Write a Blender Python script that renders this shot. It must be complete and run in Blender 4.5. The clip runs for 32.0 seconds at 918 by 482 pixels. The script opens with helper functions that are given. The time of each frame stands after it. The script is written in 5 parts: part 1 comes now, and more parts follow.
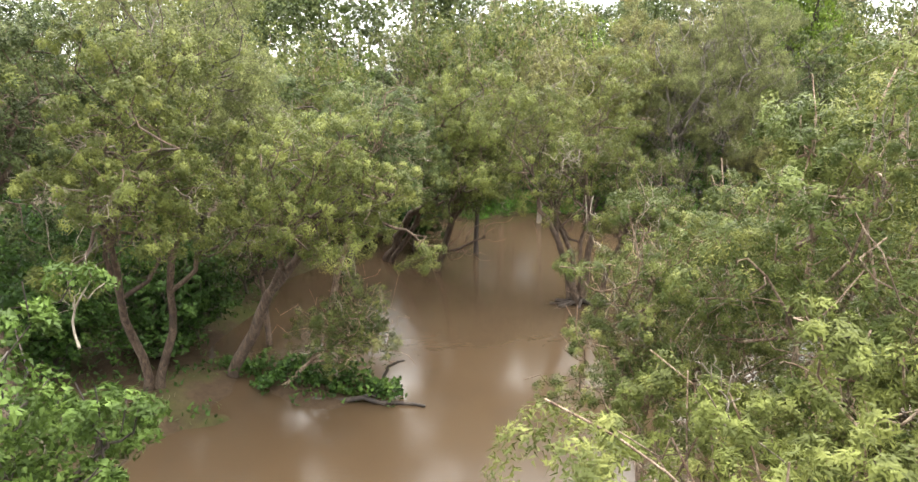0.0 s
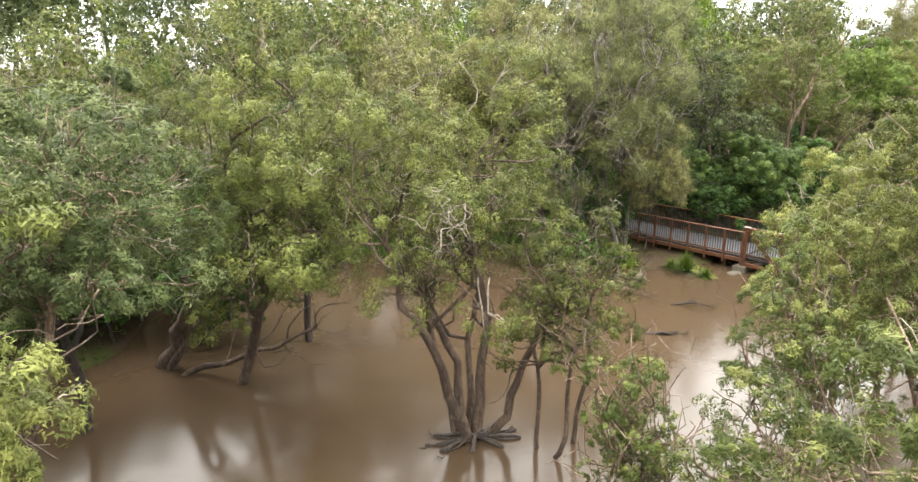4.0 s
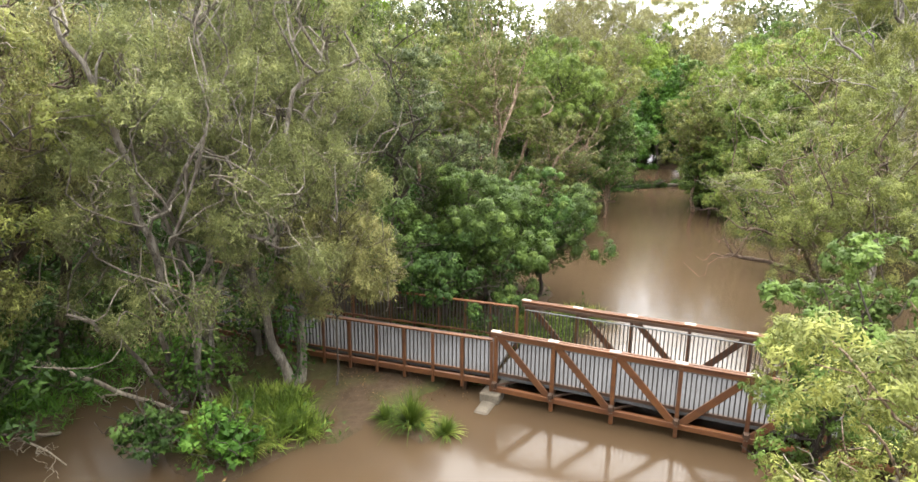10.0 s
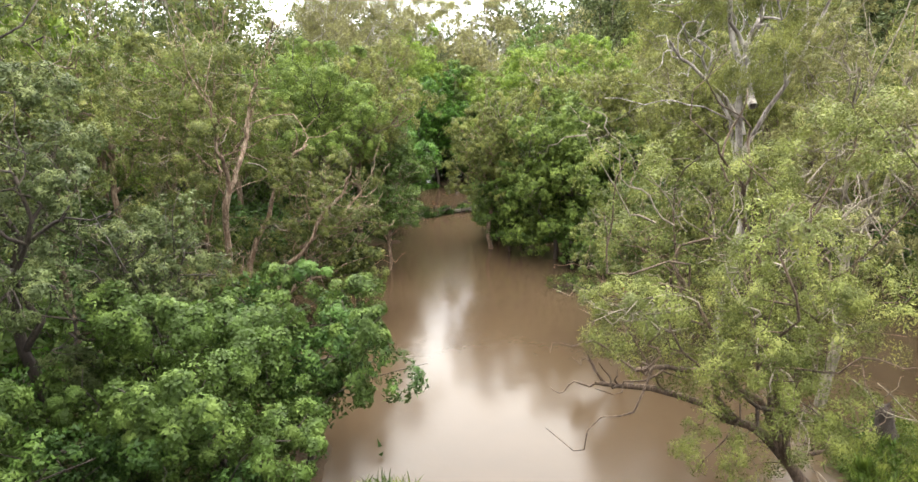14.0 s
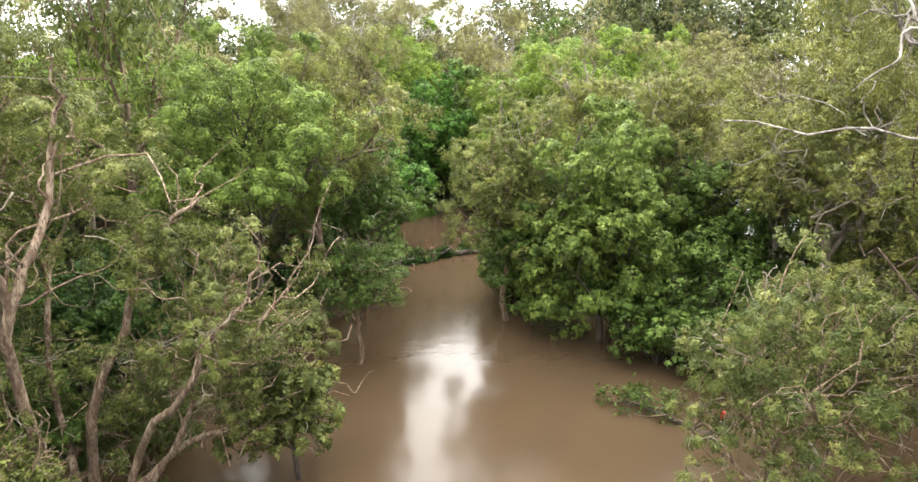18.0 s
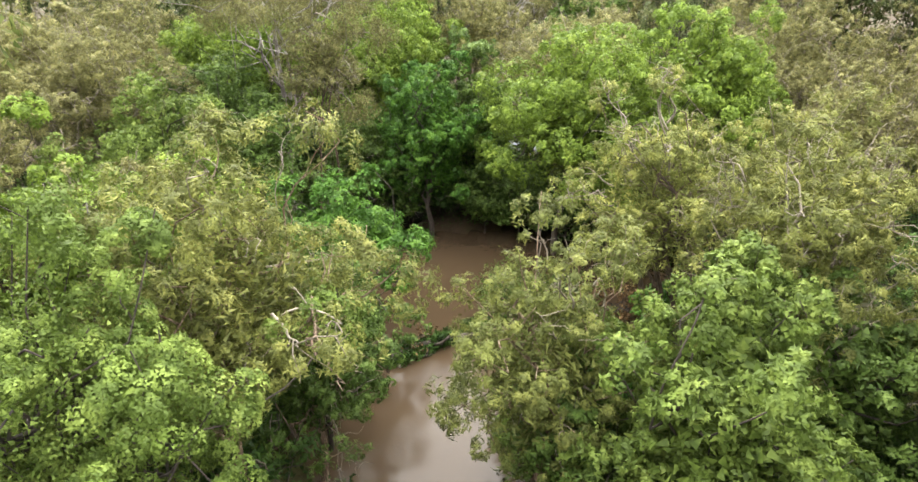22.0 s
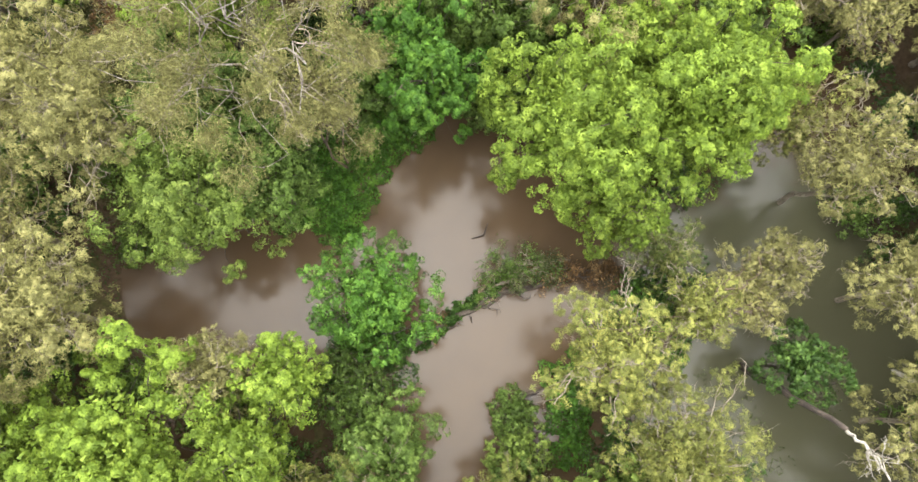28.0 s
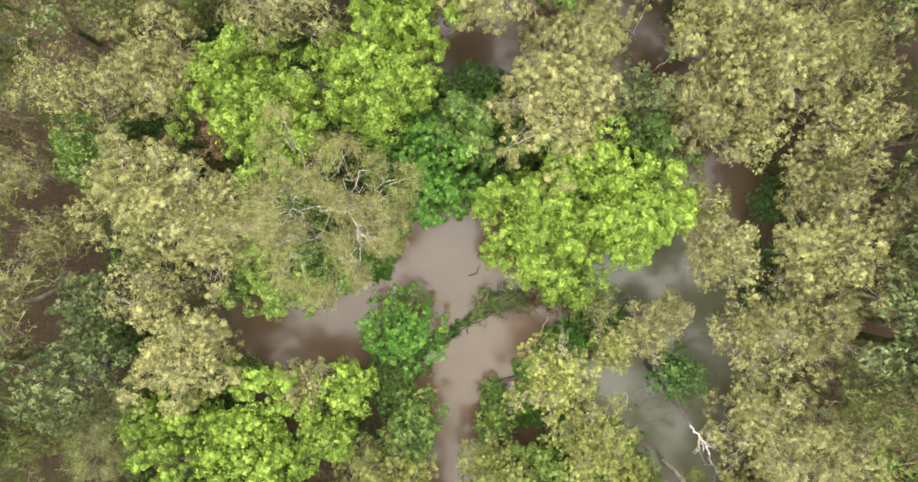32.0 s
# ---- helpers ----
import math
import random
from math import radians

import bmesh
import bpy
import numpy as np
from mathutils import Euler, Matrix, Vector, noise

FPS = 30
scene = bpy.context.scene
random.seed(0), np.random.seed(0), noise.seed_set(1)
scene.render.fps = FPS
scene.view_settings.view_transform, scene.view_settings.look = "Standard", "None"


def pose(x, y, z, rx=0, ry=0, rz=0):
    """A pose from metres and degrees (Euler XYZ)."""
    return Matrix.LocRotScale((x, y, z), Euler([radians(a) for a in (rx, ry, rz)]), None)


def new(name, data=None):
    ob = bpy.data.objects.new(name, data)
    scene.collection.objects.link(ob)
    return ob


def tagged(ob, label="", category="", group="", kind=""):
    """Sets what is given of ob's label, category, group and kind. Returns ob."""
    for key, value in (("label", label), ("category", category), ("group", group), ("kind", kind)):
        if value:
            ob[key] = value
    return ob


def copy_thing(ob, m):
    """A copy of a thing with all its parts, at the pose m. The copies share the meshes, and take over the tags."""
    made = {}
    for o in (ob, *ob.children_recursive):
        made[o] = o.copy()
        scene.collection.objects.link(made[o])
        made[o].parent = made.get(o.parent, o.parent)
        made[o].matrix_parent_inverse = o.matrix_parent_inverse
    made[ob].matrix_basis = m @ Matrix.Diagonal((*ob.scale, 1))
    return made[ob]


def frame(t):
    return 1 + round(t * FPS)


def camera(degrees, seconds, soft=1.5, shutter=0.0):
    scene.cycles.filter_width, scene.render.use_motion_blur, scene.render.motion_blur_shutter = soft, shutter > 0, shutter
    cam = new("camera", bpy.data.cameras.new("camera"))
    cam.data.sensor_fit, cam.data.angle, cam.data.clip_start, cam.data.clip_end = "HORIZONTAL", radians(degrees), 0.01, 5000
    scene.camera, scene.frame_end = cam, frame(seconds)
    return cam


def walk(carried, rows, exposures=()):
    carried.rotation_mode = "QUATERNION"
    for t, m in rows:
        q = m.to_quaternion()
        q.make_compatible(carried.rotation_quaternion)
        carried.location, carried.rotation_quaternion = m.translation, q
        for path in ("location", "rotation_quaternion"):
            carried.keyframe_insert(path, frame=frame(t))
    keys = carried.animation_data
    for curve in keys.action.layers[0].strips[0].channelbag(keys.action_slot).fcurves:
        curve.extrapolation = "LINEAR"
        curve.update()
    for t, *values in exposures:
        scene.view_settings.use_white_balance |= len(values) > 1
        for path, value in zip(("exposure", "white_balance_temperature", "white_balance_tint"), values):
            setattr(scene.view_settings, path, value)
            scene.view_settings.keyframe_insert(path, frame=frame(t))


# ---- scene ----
cam = camera(71.0, 32.0)
METRES, EYE, TILT, LEAN, TURN = 120.0, 9.6, -14.8, 0.0, 0.0
ROWS = [
    (0.0, 0.0, 0.0, 0.0, -0.0, -0.0, -0.0),
    (0.5, 0.0007, 0.0111, 0.003, -1.24, -0.01, 0.33),
    (1.0, 0.0017, 0.0223, 0.0058, -2.16, -0.03, 0.57),
    (1.5, 0.0028, 0.0335, 0.0087, -3.11, -0.06, 0.79),
    (2.0, 0.004, 0.045, 0.0114, -4.24, -0.07, 1.01),
    (2.5, 0.0056, 0.0564, 0.0142, -5.84, -0.1, 1.43),
    (4.5, 0.0134, 0.0998, 0.026, -15.33, -0.56, 3.64),
    (5.0, 0.0162, 0.11, 0.0286, -18.29, -0.76, 4.38),
    (5.5, 0.0199, 0.12, 0.0311, -21.66, -0.99, 5.26),
    (6.0, 0.0243, 0.1299, 0.0337, -25.58, -1.36, 6.16),
    (6.5, 0.0296, 0.1392, 0.0363, -29.53, -1.82, 7.04),
    (7.0, 0.0356, 0.1481, 0.0385, -33.23, -2.31, 7.83),
    (7.5, 0.0421, 0.1567, 0.0408, -36.15, -2.69, 8.44),
    (8.0, 0.0491, 0.1652, 0.043, -36.33, -2.69, 8.5),
    (8.5, 0.0563, 0.1738, 0.0453, -36.32, -2.65, 8.49),
    (9.0, 0.0629, 0.1824, 0.0475, -36.72, -2.69, 8.56),
    (9.5, 0.0699, 0.1914, 0.05, -38.25, -2.91, 8.86),
    (10.0, 0.077, 0.2001, 0.0534, -40.13, -3.22, 9.2),
    (10.5, 0.0843, 0.2086, 0.0575, -42.71, -3.68, 9.79),
    (11.0, 0.0922, 0.2164, 0.0617, -45.61, -4.23, 10.37),
    (11.5, 0.1011, 0.2236, 0.0657, -48.86, -4.83, 11.0),
    (12.0, 0.1104, 0.2303, 0.0683, -51.69, -5.35, 11.61),
    (12.5, 0.12, 0.237, 0.0698, -54.07, -5.8, 12.08),
    (13.0, 0.1296, 0.2432, 0.0714, -56.36, -6.3, 12.4),
    (13.5, 0.1397, 0.2491, 0.0732, -58.48, -6.76, 12.68),
    (14.0, 0.1501, 0.2547, 0.0748, -60.52, -7.21, 12.92),
    (14.5, 0.1607, 0.2601, 0.0763, -60.61, -7.24, 12.91),
    (16.5, 0.2031, 0.2832, 0.0823, -60.5, -7.12, 12.83),
    (17.0, 0.214, 0.2891, 0.0839, -60.49, -7.1, 12.82),
    (17.5, 0.2248, 0.2949, 0.0856, -60.5, -7.12, 12.86),
    (18.0, 0.2357, 0.3007, 0.0875, -60.49, -7.09, 12.83),
    (18.5, 0.247, 0.3066, 0.0892, -60.49, -7.1, 12.8),
    (19.0, 0.2584, 0.3125, 0.091, -60.54, -7.12, 12.72),
    (19.5, 0.2701, 0.3185, 0.0929, -60.52, -7.12, 12.66),
    (20.0, 0.2818, 0.3243, 0.0978, -60.48, -7.1, 12.63),
    (20.5, 0.2936, 0.3292, 0.1055, -60.4, -7.13, 12.6),
    (21.0, 0.3052, 0.3335, 0.1153, -60.39, -7.41, 12.53),
    (21.5, 0.3169, 0.3376, 0.1267, -60.38, -10.53, 12.43),
    (22.0, 0.3285, 0.3417, 0.139, -60.38, -15.41, 12.33),
    (22.5, 0.3401, 0.3457, 0.1515, -60.36, -20.64, 12.32),
    (23.0, 0.3519, 0.3497, 0.1646, -60.38, -25.96, 12.3),
    (23.5, 0.3638, 0.3535, 0.1782, -60.43, -31.29, 12.38),
    (24.0, 0.3761, 0.3569, 0.192, -60.47, -36.3, 12.5),
    (24.5, 0.3889, 0.3591, 0.2088, -60.42, -38.88, 12.57),
    (25.0, 0.4014, 0.3605, 0.2301, -60.43, -39.86, 12.57),
    (25.5, 0.4136, 0.3624, 0.2517, -60.47, -42.95, 12.67),
    (27.5, 0.4645, 0.3739, 0.3364, -61.33, -64.09, 12.43),
    (28.0, 0.4777, 0.3757, 0.3572, -61.36, -70.6, 12.41),
    (28.5, 0.4905, 0.3768, 0.3768, -61.32, -76.83, 12.51),
    (29.0, 0.5033, 0.3782, 0.3969, -61.3, -83.09, 12.57),
    (29.5, 0.5154, 0.3796, 0.4172, -61.35, -84.45, 12.57),
    (30.0, 0.528, 0.3806, 0.4378, -61.33, -84.42, 12.62),
    (30.5, 0.5405, 0.3815, 0.4585, -61.31, -84.41, 12.68),
    (31.0, 0.5528, 0.3827, 0.4795, -61.29, -84.42, 12.72),
    (31.5, 0.566, 0.3844, 0.5006, -61.27, -84.52, 12.77),
    (32.0, 0.5799, 0.3861, 0.5219, -61.27, -84.7, 12.84),
]
walk(cam, [(t, pose(0, 0, EYE, TILT, LEAN, TURN) @ pose(METRES * x, METRES * y, METRES * z, 90 + pitch, roll, yaw)) for t, x, y, z, yaw, pitch, roll in ROWS],
     exposures=[(0.0, 3.11), (5.0, 3.12), (8.0, 3.09), (10.0, 3.28), (12.0, 3.07), (14.0, 3.14), (17.0, 3.22), (19.5, 3.28), (21.0, 2.84), (22.0, 3.08), (23.0, 3.12), (25.0, 3.18), (28.0, 2.95), (32.0, 3.07)])

# ---- light: a bright overcast sky with a broad, weak sun ----
SUN_UP, SUN_TURN = 80.0, 45.0
world = bpy.data.worlds.new("overcast_sky")
scene.world = world
world.use_nodes = True
wn, wl = world.node_tree.nodes, world.node_tree.links
sky = wn.new("ShaderNodeTexSky")
sky.sky_type, sky.sun_disc = "NISHITA", False
sky.sun_elevation, sky.sun_rotation = radians(SUN_UP), radians(SUN_TURN)
sky.air_density, sky.dust_density, sky.ozone_density = 1.3, 1.2, 1.0
pale = wn.new("ShaderNodeHueSaturation")
pale.inputs["Saturation"].default_value = 0.12
wl.new(sky.outputs["Color"], pale.inputs["Color"])
wl.new(pale.outputs["Color"], wn["Background"].inputs["Color"])
wn["Background"].inputs["Strength"].default_value = 0.105
sun = new("sun", bpy.data.lights.new("sun", "SUN"))
sun.data.energy, sun.data.angle, sun.data.color = 1.9, radians(116), (1.0, 0.95, 0.86)
sun.matrix_world = pose(0, 0, 60, 90 - SUN_UP, 0, 180 - SUN_TURN)


# ---- materials ----
def nodes_of(name):
    m = bpy.data.materials.new(name)
    m.use_nodes = True
    return m, m.node_tree.nodes, m.node_tree.links, m.node_tree.nodes["Principled BSDF"]


def mix_of(n, l, fac, a, b):
    k = n.new("ShaderNodeMix")
    k.data_type = "RGBA"
    for slot, v in ((0, fac), (6, a), (7, b)):
        if isinstance(v, (int, float)):
            k.inputs[slot].default_value = v
        elif isinstance(v, tuple):
            k.inputs[slot].default_value = (*v, 1)
        else:
            l.new(v, k.inputs[slot])
    return k.outputs[2]


def noise_of(n, l, scale, detail=4.0, rough=0.55, coord="Object", stretch=None):
    c = n.new("ShaderNodeTexCoord")
    x = n.new("ShaderNodeTexNoise")
    x.inputs["Scale"].default_value, x.inputs["Detail"].default_value, x.inputs["Roughness"].default_value = scale, detail, rough
    src = c.outputs[coord]
    if stretch:
        mp = n.new("ShaderNodeMapping")
        mp.inputs["Scale"].default_value = stretch
        l.new(src, mp.inputs["Vector"])
        src = mp.outputs["Vector"]
    l.new(src, x.inputs["Vector"])
    return x.outputs["Fac"]


def ramp_of(n, l, fac, lo, hi):
    r = n.new("ShaderNodeMapRange")
    r.inputs["From Min"].default_value, r.inputs["From Max"].default_value = lo, hi
    l.new(fac, r.inputs["Value"])
    return r.outputs["Result"]


def bump_of(n, l, bsdf, height, strength, distance):
    b = n.new("ShaderNodeBump")
    b.inputs["Strength"].default_value, b.inputs["Distance"].default_value = strength, distance
    l.new(height, b.inputs["Height"])
    l.new(b.outputs["Normal"], bsdf.inputs["Normal"])


def leaf_material(name, dark, mid, tip, through_light=0.30, gloss=0.5):
    """Leaves: each one its own shade, whole boughs and whole trees a little apart too; dark clump gaps are put into the
    colour.
    """
    m, n, l, b = nodes_of(name)
    geo, info = n.new("ShaderNodeNewGeometry"), n.new("ShaderNodeObjectInfo")
    col = mix_of(n, l, geo.outputs["Random Per Island"], tuple(0.55 * a + 0.45 * c for a, c in zip(dark, mid)), mid)
    bough = ramp_of(n, l, noise_of(n, l, 0.55, 3.0), 0.42, 0.68)
    col = mix_of(n, l, bough, col, tip)
    # Noise patches of darkened leaf colour stand in for shaded gaps between clumps.
    gap_shade = ramp_of(n, l, noise_of(n, l, 2.1, 2.0), 0.46, 0.60)
    col = mix_of(n, l, gap_shade, tuple(v * 0.62 for v in dark), col)
    h = n.new("ShaderNodeHueSaturation")
    v = n.new("ShaderNodeMapRange")
    v.inputs["To Min"].default_value, v.inputs["To Max"].default_value = 0.98, 1.40
    l.new(info.outputs["Random"], v.inputs["Value"])
    l.new(v.outputs["Result"], h.inputs["Value"])
    l.new(col, h.inputs["Color"])
    l.new(h.outputs["Color"], b.inputs["Base Color"])
    b.inputs["Roughness"].default_value = gloss
    b.inputs["Specular IOR Level"].default_value = 0.14
    t = n.new("ShaderNodeBsdfTranslucent")
    l.new(h.outputs["Color"], t.inputs["Color"])
    x = n.new("ShaderNodeMixShader")
    x.inputs["Fac"].default_value = through_light
    l.new(b.outputs[0], x.inputs[1])
    l.new(t.outputs[0], x.inputs[2])
    l.new(x.outputs[0], n["Material Output"].inputs["Surface"])
    return m


def bark_material(name, a, b_col, scale=6.0, stretch=(1, 1, 0.25), rough=0.9, depth=0.03):
    m, n, l, b = nodes_of(name)
    f = noise_of(n, l, scale, 6.0, 0.7, stretch=stretch)
    g = noise_of(n, l, 0.9, 3.0)
    k = noise_of(n, l, scale * 3.1, 3.0, 0.6, stretch=stretch)
    col = mix_of(n, l, ramp_of(n, l, f, 0.44, 0.58), a, b_col)
    col = mix_of(n, l, ramp_of(n, l, k, 0.52, 0.66), col, tuple(v * 0.35 for v in a))
    col = mix_of(n, l, ramp_of(n, l, g, 0.48, 0.7), col, tuple(v * 0.5 for v in a))
    l.new(col, b.inputs["Base Color"])
    b.inputs["Roughness"].default_value = rough
    bump_of(n, l, b, f, 1.0, depth)
    return m


def worn_material(name, a, b_col, scale=5.0, rough=0.75, metal=0.0, depth=0.006, stretch=None):
    m, n, l, b = nodes_of(name)
    info = n.new("ShaderNodeObjectInfo")
    f = noise_of(n, l, scale, 6.0, 0.6, stretch=stretch)
    g = noise_of(n, l, scale * 9, 3.0)
    col = mix_of(n, l, ramp_of(n, l, f, 0.3, 0.7), a, b_col)
    col = mix_of(n, l, ramp_of(n, l, g, 0.45, 0.8), col, tuple(v * 0.7 for v in a))
    h = n.new("ShaderNodeHueSaturation")
    v = n.new("ShaderNodeMapRange")
    v.inputs["To Min"].default_value, v.inputs["To Max"].default_value = 0.85, 1.15
    l.new(info.outputs["Random"], v.inputs["Value"])
    l.new(v.outputs["Result"], h.inputs["Value"])
    l.new(col, h.inputs["Color"])
    l.new(h.outputs["Color"], b.inputs["Base Color"])
    b.inputs["Roughness"].default_value, b.inputs["Metallic"].default_value = rough, metal
    bump_of(n, l, b, g, 0.5, depth)
    return m


def water_material():
    m, n, l, b = nodes_of("muddy_water")
    f = noise_of(n, l, 0.05, 4.0, 0.6)
    g = noise_of(n, l, 0.35, 3.0, 0.5)
    col = mix_of(n, l, ramp_of(n, l, f, 0.35, 0.68), (0.0425, 0.0278, 0.0155), (0.054, 0.0373, 0.0222))
    col = mix_of(n, l, ramp_of(n, l, g, 0.45, 0.8), col, (0.040, 0.0268, 0.0160))
    c, away = n.new("ShaderNodeTexCoord"), n.new("ShaderNodeVectorMath")
    away.operation = "DISTANCE"
    away.inputs[1].default_value = (69.5, 36.0, 0.0)
    l.new(c.outputs["Object"], away.inputs[0])
    wavy = n.new("ShaderNodeMath")
    wavy.operation = "MULTIPLY_ADD"
    wavy.inputs[1].default_value = 9.0
    l.new(g, wavy.inputs[0])
    l.new(away.outputs["Value"], wavy.inputs[2])
    col = mix_of(n, l, ramp_of(n, l, wavy.outputs[0], 15.0, 18.5), (0.044, 0.044, 0.026), col)
    l.new(col, b.inputs["Base Color"])
    b.inputs["Roughness"].default_value = 0.135
    b.inputs["IOR"].default_value = 1.29
    drift = ramp_of(n, l, noise_of(n, l, 0.22, 3.0, 0.6, stretch=(1.0, 2.2, 1.0)), 0.50, 0.66)
    ripple = mix_of(n, l, drift, noise_of(n, l, 1.3, 3.0, 0.55), noise_of(n, l, 4.5, 4.0, 0.65))
    bump_of(n, l, b, ripple, 0.14, 0.05)
    return m


def ground_material():
    m, n, l, b = nodes_of("flood_plain_soil")
    f = noise_of(n, l, 0.25, 5.0, 0.6)
    g = noise_of(n, l, 3.5, 6.0, 0.7)
    mud = mix_of(n, l, ramp_of(n, l, g, 0.3, 0.7), (0.026, 0.017, 0.010), (0.056, 0.038, 0.023))
    green = mix_of(n, l, ramp_of(n, l, g, 0.35, 0.65), (0.026, 0.030, 0.009), (0.048, 0.052, 0.014))
    col = mix_of(n, l, ramp_of(n, l, f, 0.48, 0.62), mud, green)
    l.new(col, b.inputs["Base Color"])
    b.inputs["Roughness"].default_value = 0.9
    b.inputs["Specular IOR Level"].default_value = 0.12
    bump_of(n, l, b, g, 0.9, 0.08)
    return m


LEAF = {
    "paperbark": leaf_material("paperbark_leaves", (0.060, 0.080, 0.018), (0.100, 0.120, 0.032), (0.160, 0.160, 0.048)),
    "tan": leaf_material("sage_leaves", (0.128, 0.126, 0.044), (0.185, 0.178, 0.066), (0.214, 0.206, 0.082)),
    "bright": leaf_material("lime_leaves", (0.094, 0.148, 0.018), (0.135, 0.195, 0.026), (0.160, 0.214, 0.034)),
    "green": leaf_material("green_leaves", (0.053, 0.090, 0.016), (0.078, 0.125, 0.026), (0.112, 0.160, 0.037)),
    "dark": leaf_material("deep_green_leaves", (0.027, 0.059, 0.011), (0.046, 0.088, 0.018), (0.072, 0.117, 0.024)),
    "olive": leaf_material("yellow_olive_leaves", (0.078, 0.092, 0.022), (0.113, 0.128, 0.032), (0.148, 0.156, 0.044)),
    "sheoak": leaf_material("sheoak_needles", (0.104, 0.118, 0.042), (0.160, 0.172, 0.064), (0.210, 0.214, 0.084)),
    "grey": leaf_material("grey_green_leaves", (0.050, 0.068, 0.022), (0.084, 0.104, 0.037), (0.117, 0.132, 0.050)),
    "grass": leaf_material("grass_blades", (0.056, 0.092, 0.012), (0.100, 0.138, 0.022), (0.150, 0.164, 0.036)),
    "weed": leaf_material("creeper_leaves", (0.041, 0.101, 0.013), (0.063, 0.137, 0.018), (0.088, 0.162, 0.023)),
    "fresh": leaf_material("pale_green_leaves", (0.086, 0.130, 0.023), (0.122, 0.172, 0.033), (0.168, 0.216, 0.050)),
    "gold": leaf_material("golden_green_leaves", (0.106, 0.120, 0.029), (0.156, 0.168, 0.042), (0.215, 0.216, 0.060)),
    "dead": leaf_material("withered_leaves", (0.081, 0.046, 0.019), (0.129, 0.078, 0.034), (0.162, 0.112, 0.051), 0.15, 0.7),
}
BARK = {
    "paper": bark_material("paperbark", (0.105, 0.062, 0.037), (0.270, 0.205, 0.145), 9.0, depth=0.06),
    "red": bark_material("red_brown_bark", (0.052, 0.031, 0.019), (0.120, 0.084, 0.057), 9.0, depth=0.06),
    "dark": bark_material("dark_wet_bark", (0.030, 0.021, 0.016), (0.060, 0.046, 0.035)),
    "gum": bark_material("pale_gum_bark", (0.195, 0.178, 0.150), (0.290, 0.270, 0.235), 2.5, rough=0.7, depth=0.01),
    "grey": bark_material("grey_brown_bark", (0.095, 0.078, 0.060), (0.200, 0.178, 0.148), 7.0, depth=0.04),
    "mottled": bark_material("mottled_gum_bark", (0.120, 0.100, 0.085), (0.300, 0.275, 0.240), 3.0, rough=0.75, depth=0.012),
    "twig": bark_material("bleached_twigs", (0.150, 0.124, 0.092), (0.225, 0.195, 0.152), 4.0),
}
RUST = worn_material("rust_brown_steel", (0.052, 0.0155, 0.0026), (0.108, 0.038, 0.0065), 3.0, 0.65, stretch=(0.25, 1, 1))
RUST_DARK = worn_material("dark_brown_steel", (0.026, 0.011, 0.004), (0.050, 0.023, 0.009), 3.0, 0.75)
PALE_CAP = worn_material("pale_cap_plate", (0.190, 0.155, 0.125), (0.270, 0.240, 0.205), 6.0, 0.6)
GALV = worn_material("galvanised_steel", (0.095, 0.098, 0.100), (0.150, 0.152, 0.155), 8.0, 0.55, 0.2)
DECKING = worn_material("grey_deck_surface", (0.036, 0.036, 0.038), (0.056, 0.056, 0.059), 1.2, 0.9, depth=0.01)
BAR_STEEL = worn_material("dark_baluster_steel", (0.018, 0.014, 0.012), (0.040, 0.033, 0.029), 8.0, 0.5)
CONCRETE = worn_material("stained_concrete", (0.060, 0.048, 0.033), (0.110, 0.092, 0.068), 2.5, 0.85)
WATER = water_material()
SOIL = ground_material()


# ---- builders ----
def mesh_of(name, verts, quads, material, smooth=False):
    verts, quads = np.asarray(verts, float).reshape(-1, 3), np.asarray(quads, int)
    me = bpy.data.meshes.new(name)
    me.vertices.add(len(verts))
    me.vertices.foreach_set("co", verts.ravel())
    me.loops.add(quads.size)
    me.loops.foreach_set("vertex_index", quads.ravel())
    me.polygons.add(len(quads))
    me.polygons.foreach_set("loop_start", np.arange(0, quads.size, quads.shape[1]))
    if smooth:
        me.polygons.foreach_set("use_smooth", np.ones(len(quads), bool))
    me.update(calc_edges=True)
    me.materials.append(material)
    return me


def part_mesh(name, me, parent, label="", place=None):
    ob = new(name, me)
    ob.parent = parent
    if place is not None:
        ob.matrix_basis = place
    return tagged(ob, label)


def part(name, bm, material, parent, label="", place=None):
    me = bpy.data.meshes.new(name)
    bm.to_mesh(me)
    bm.free()
    me.materials.append(material)
    return part_mesh(name, me, parent, label, place)


def unit(a):
    return a / np.maximum(np.linalg.norm(a, axis=-1, keepdims=True), 1e-9)


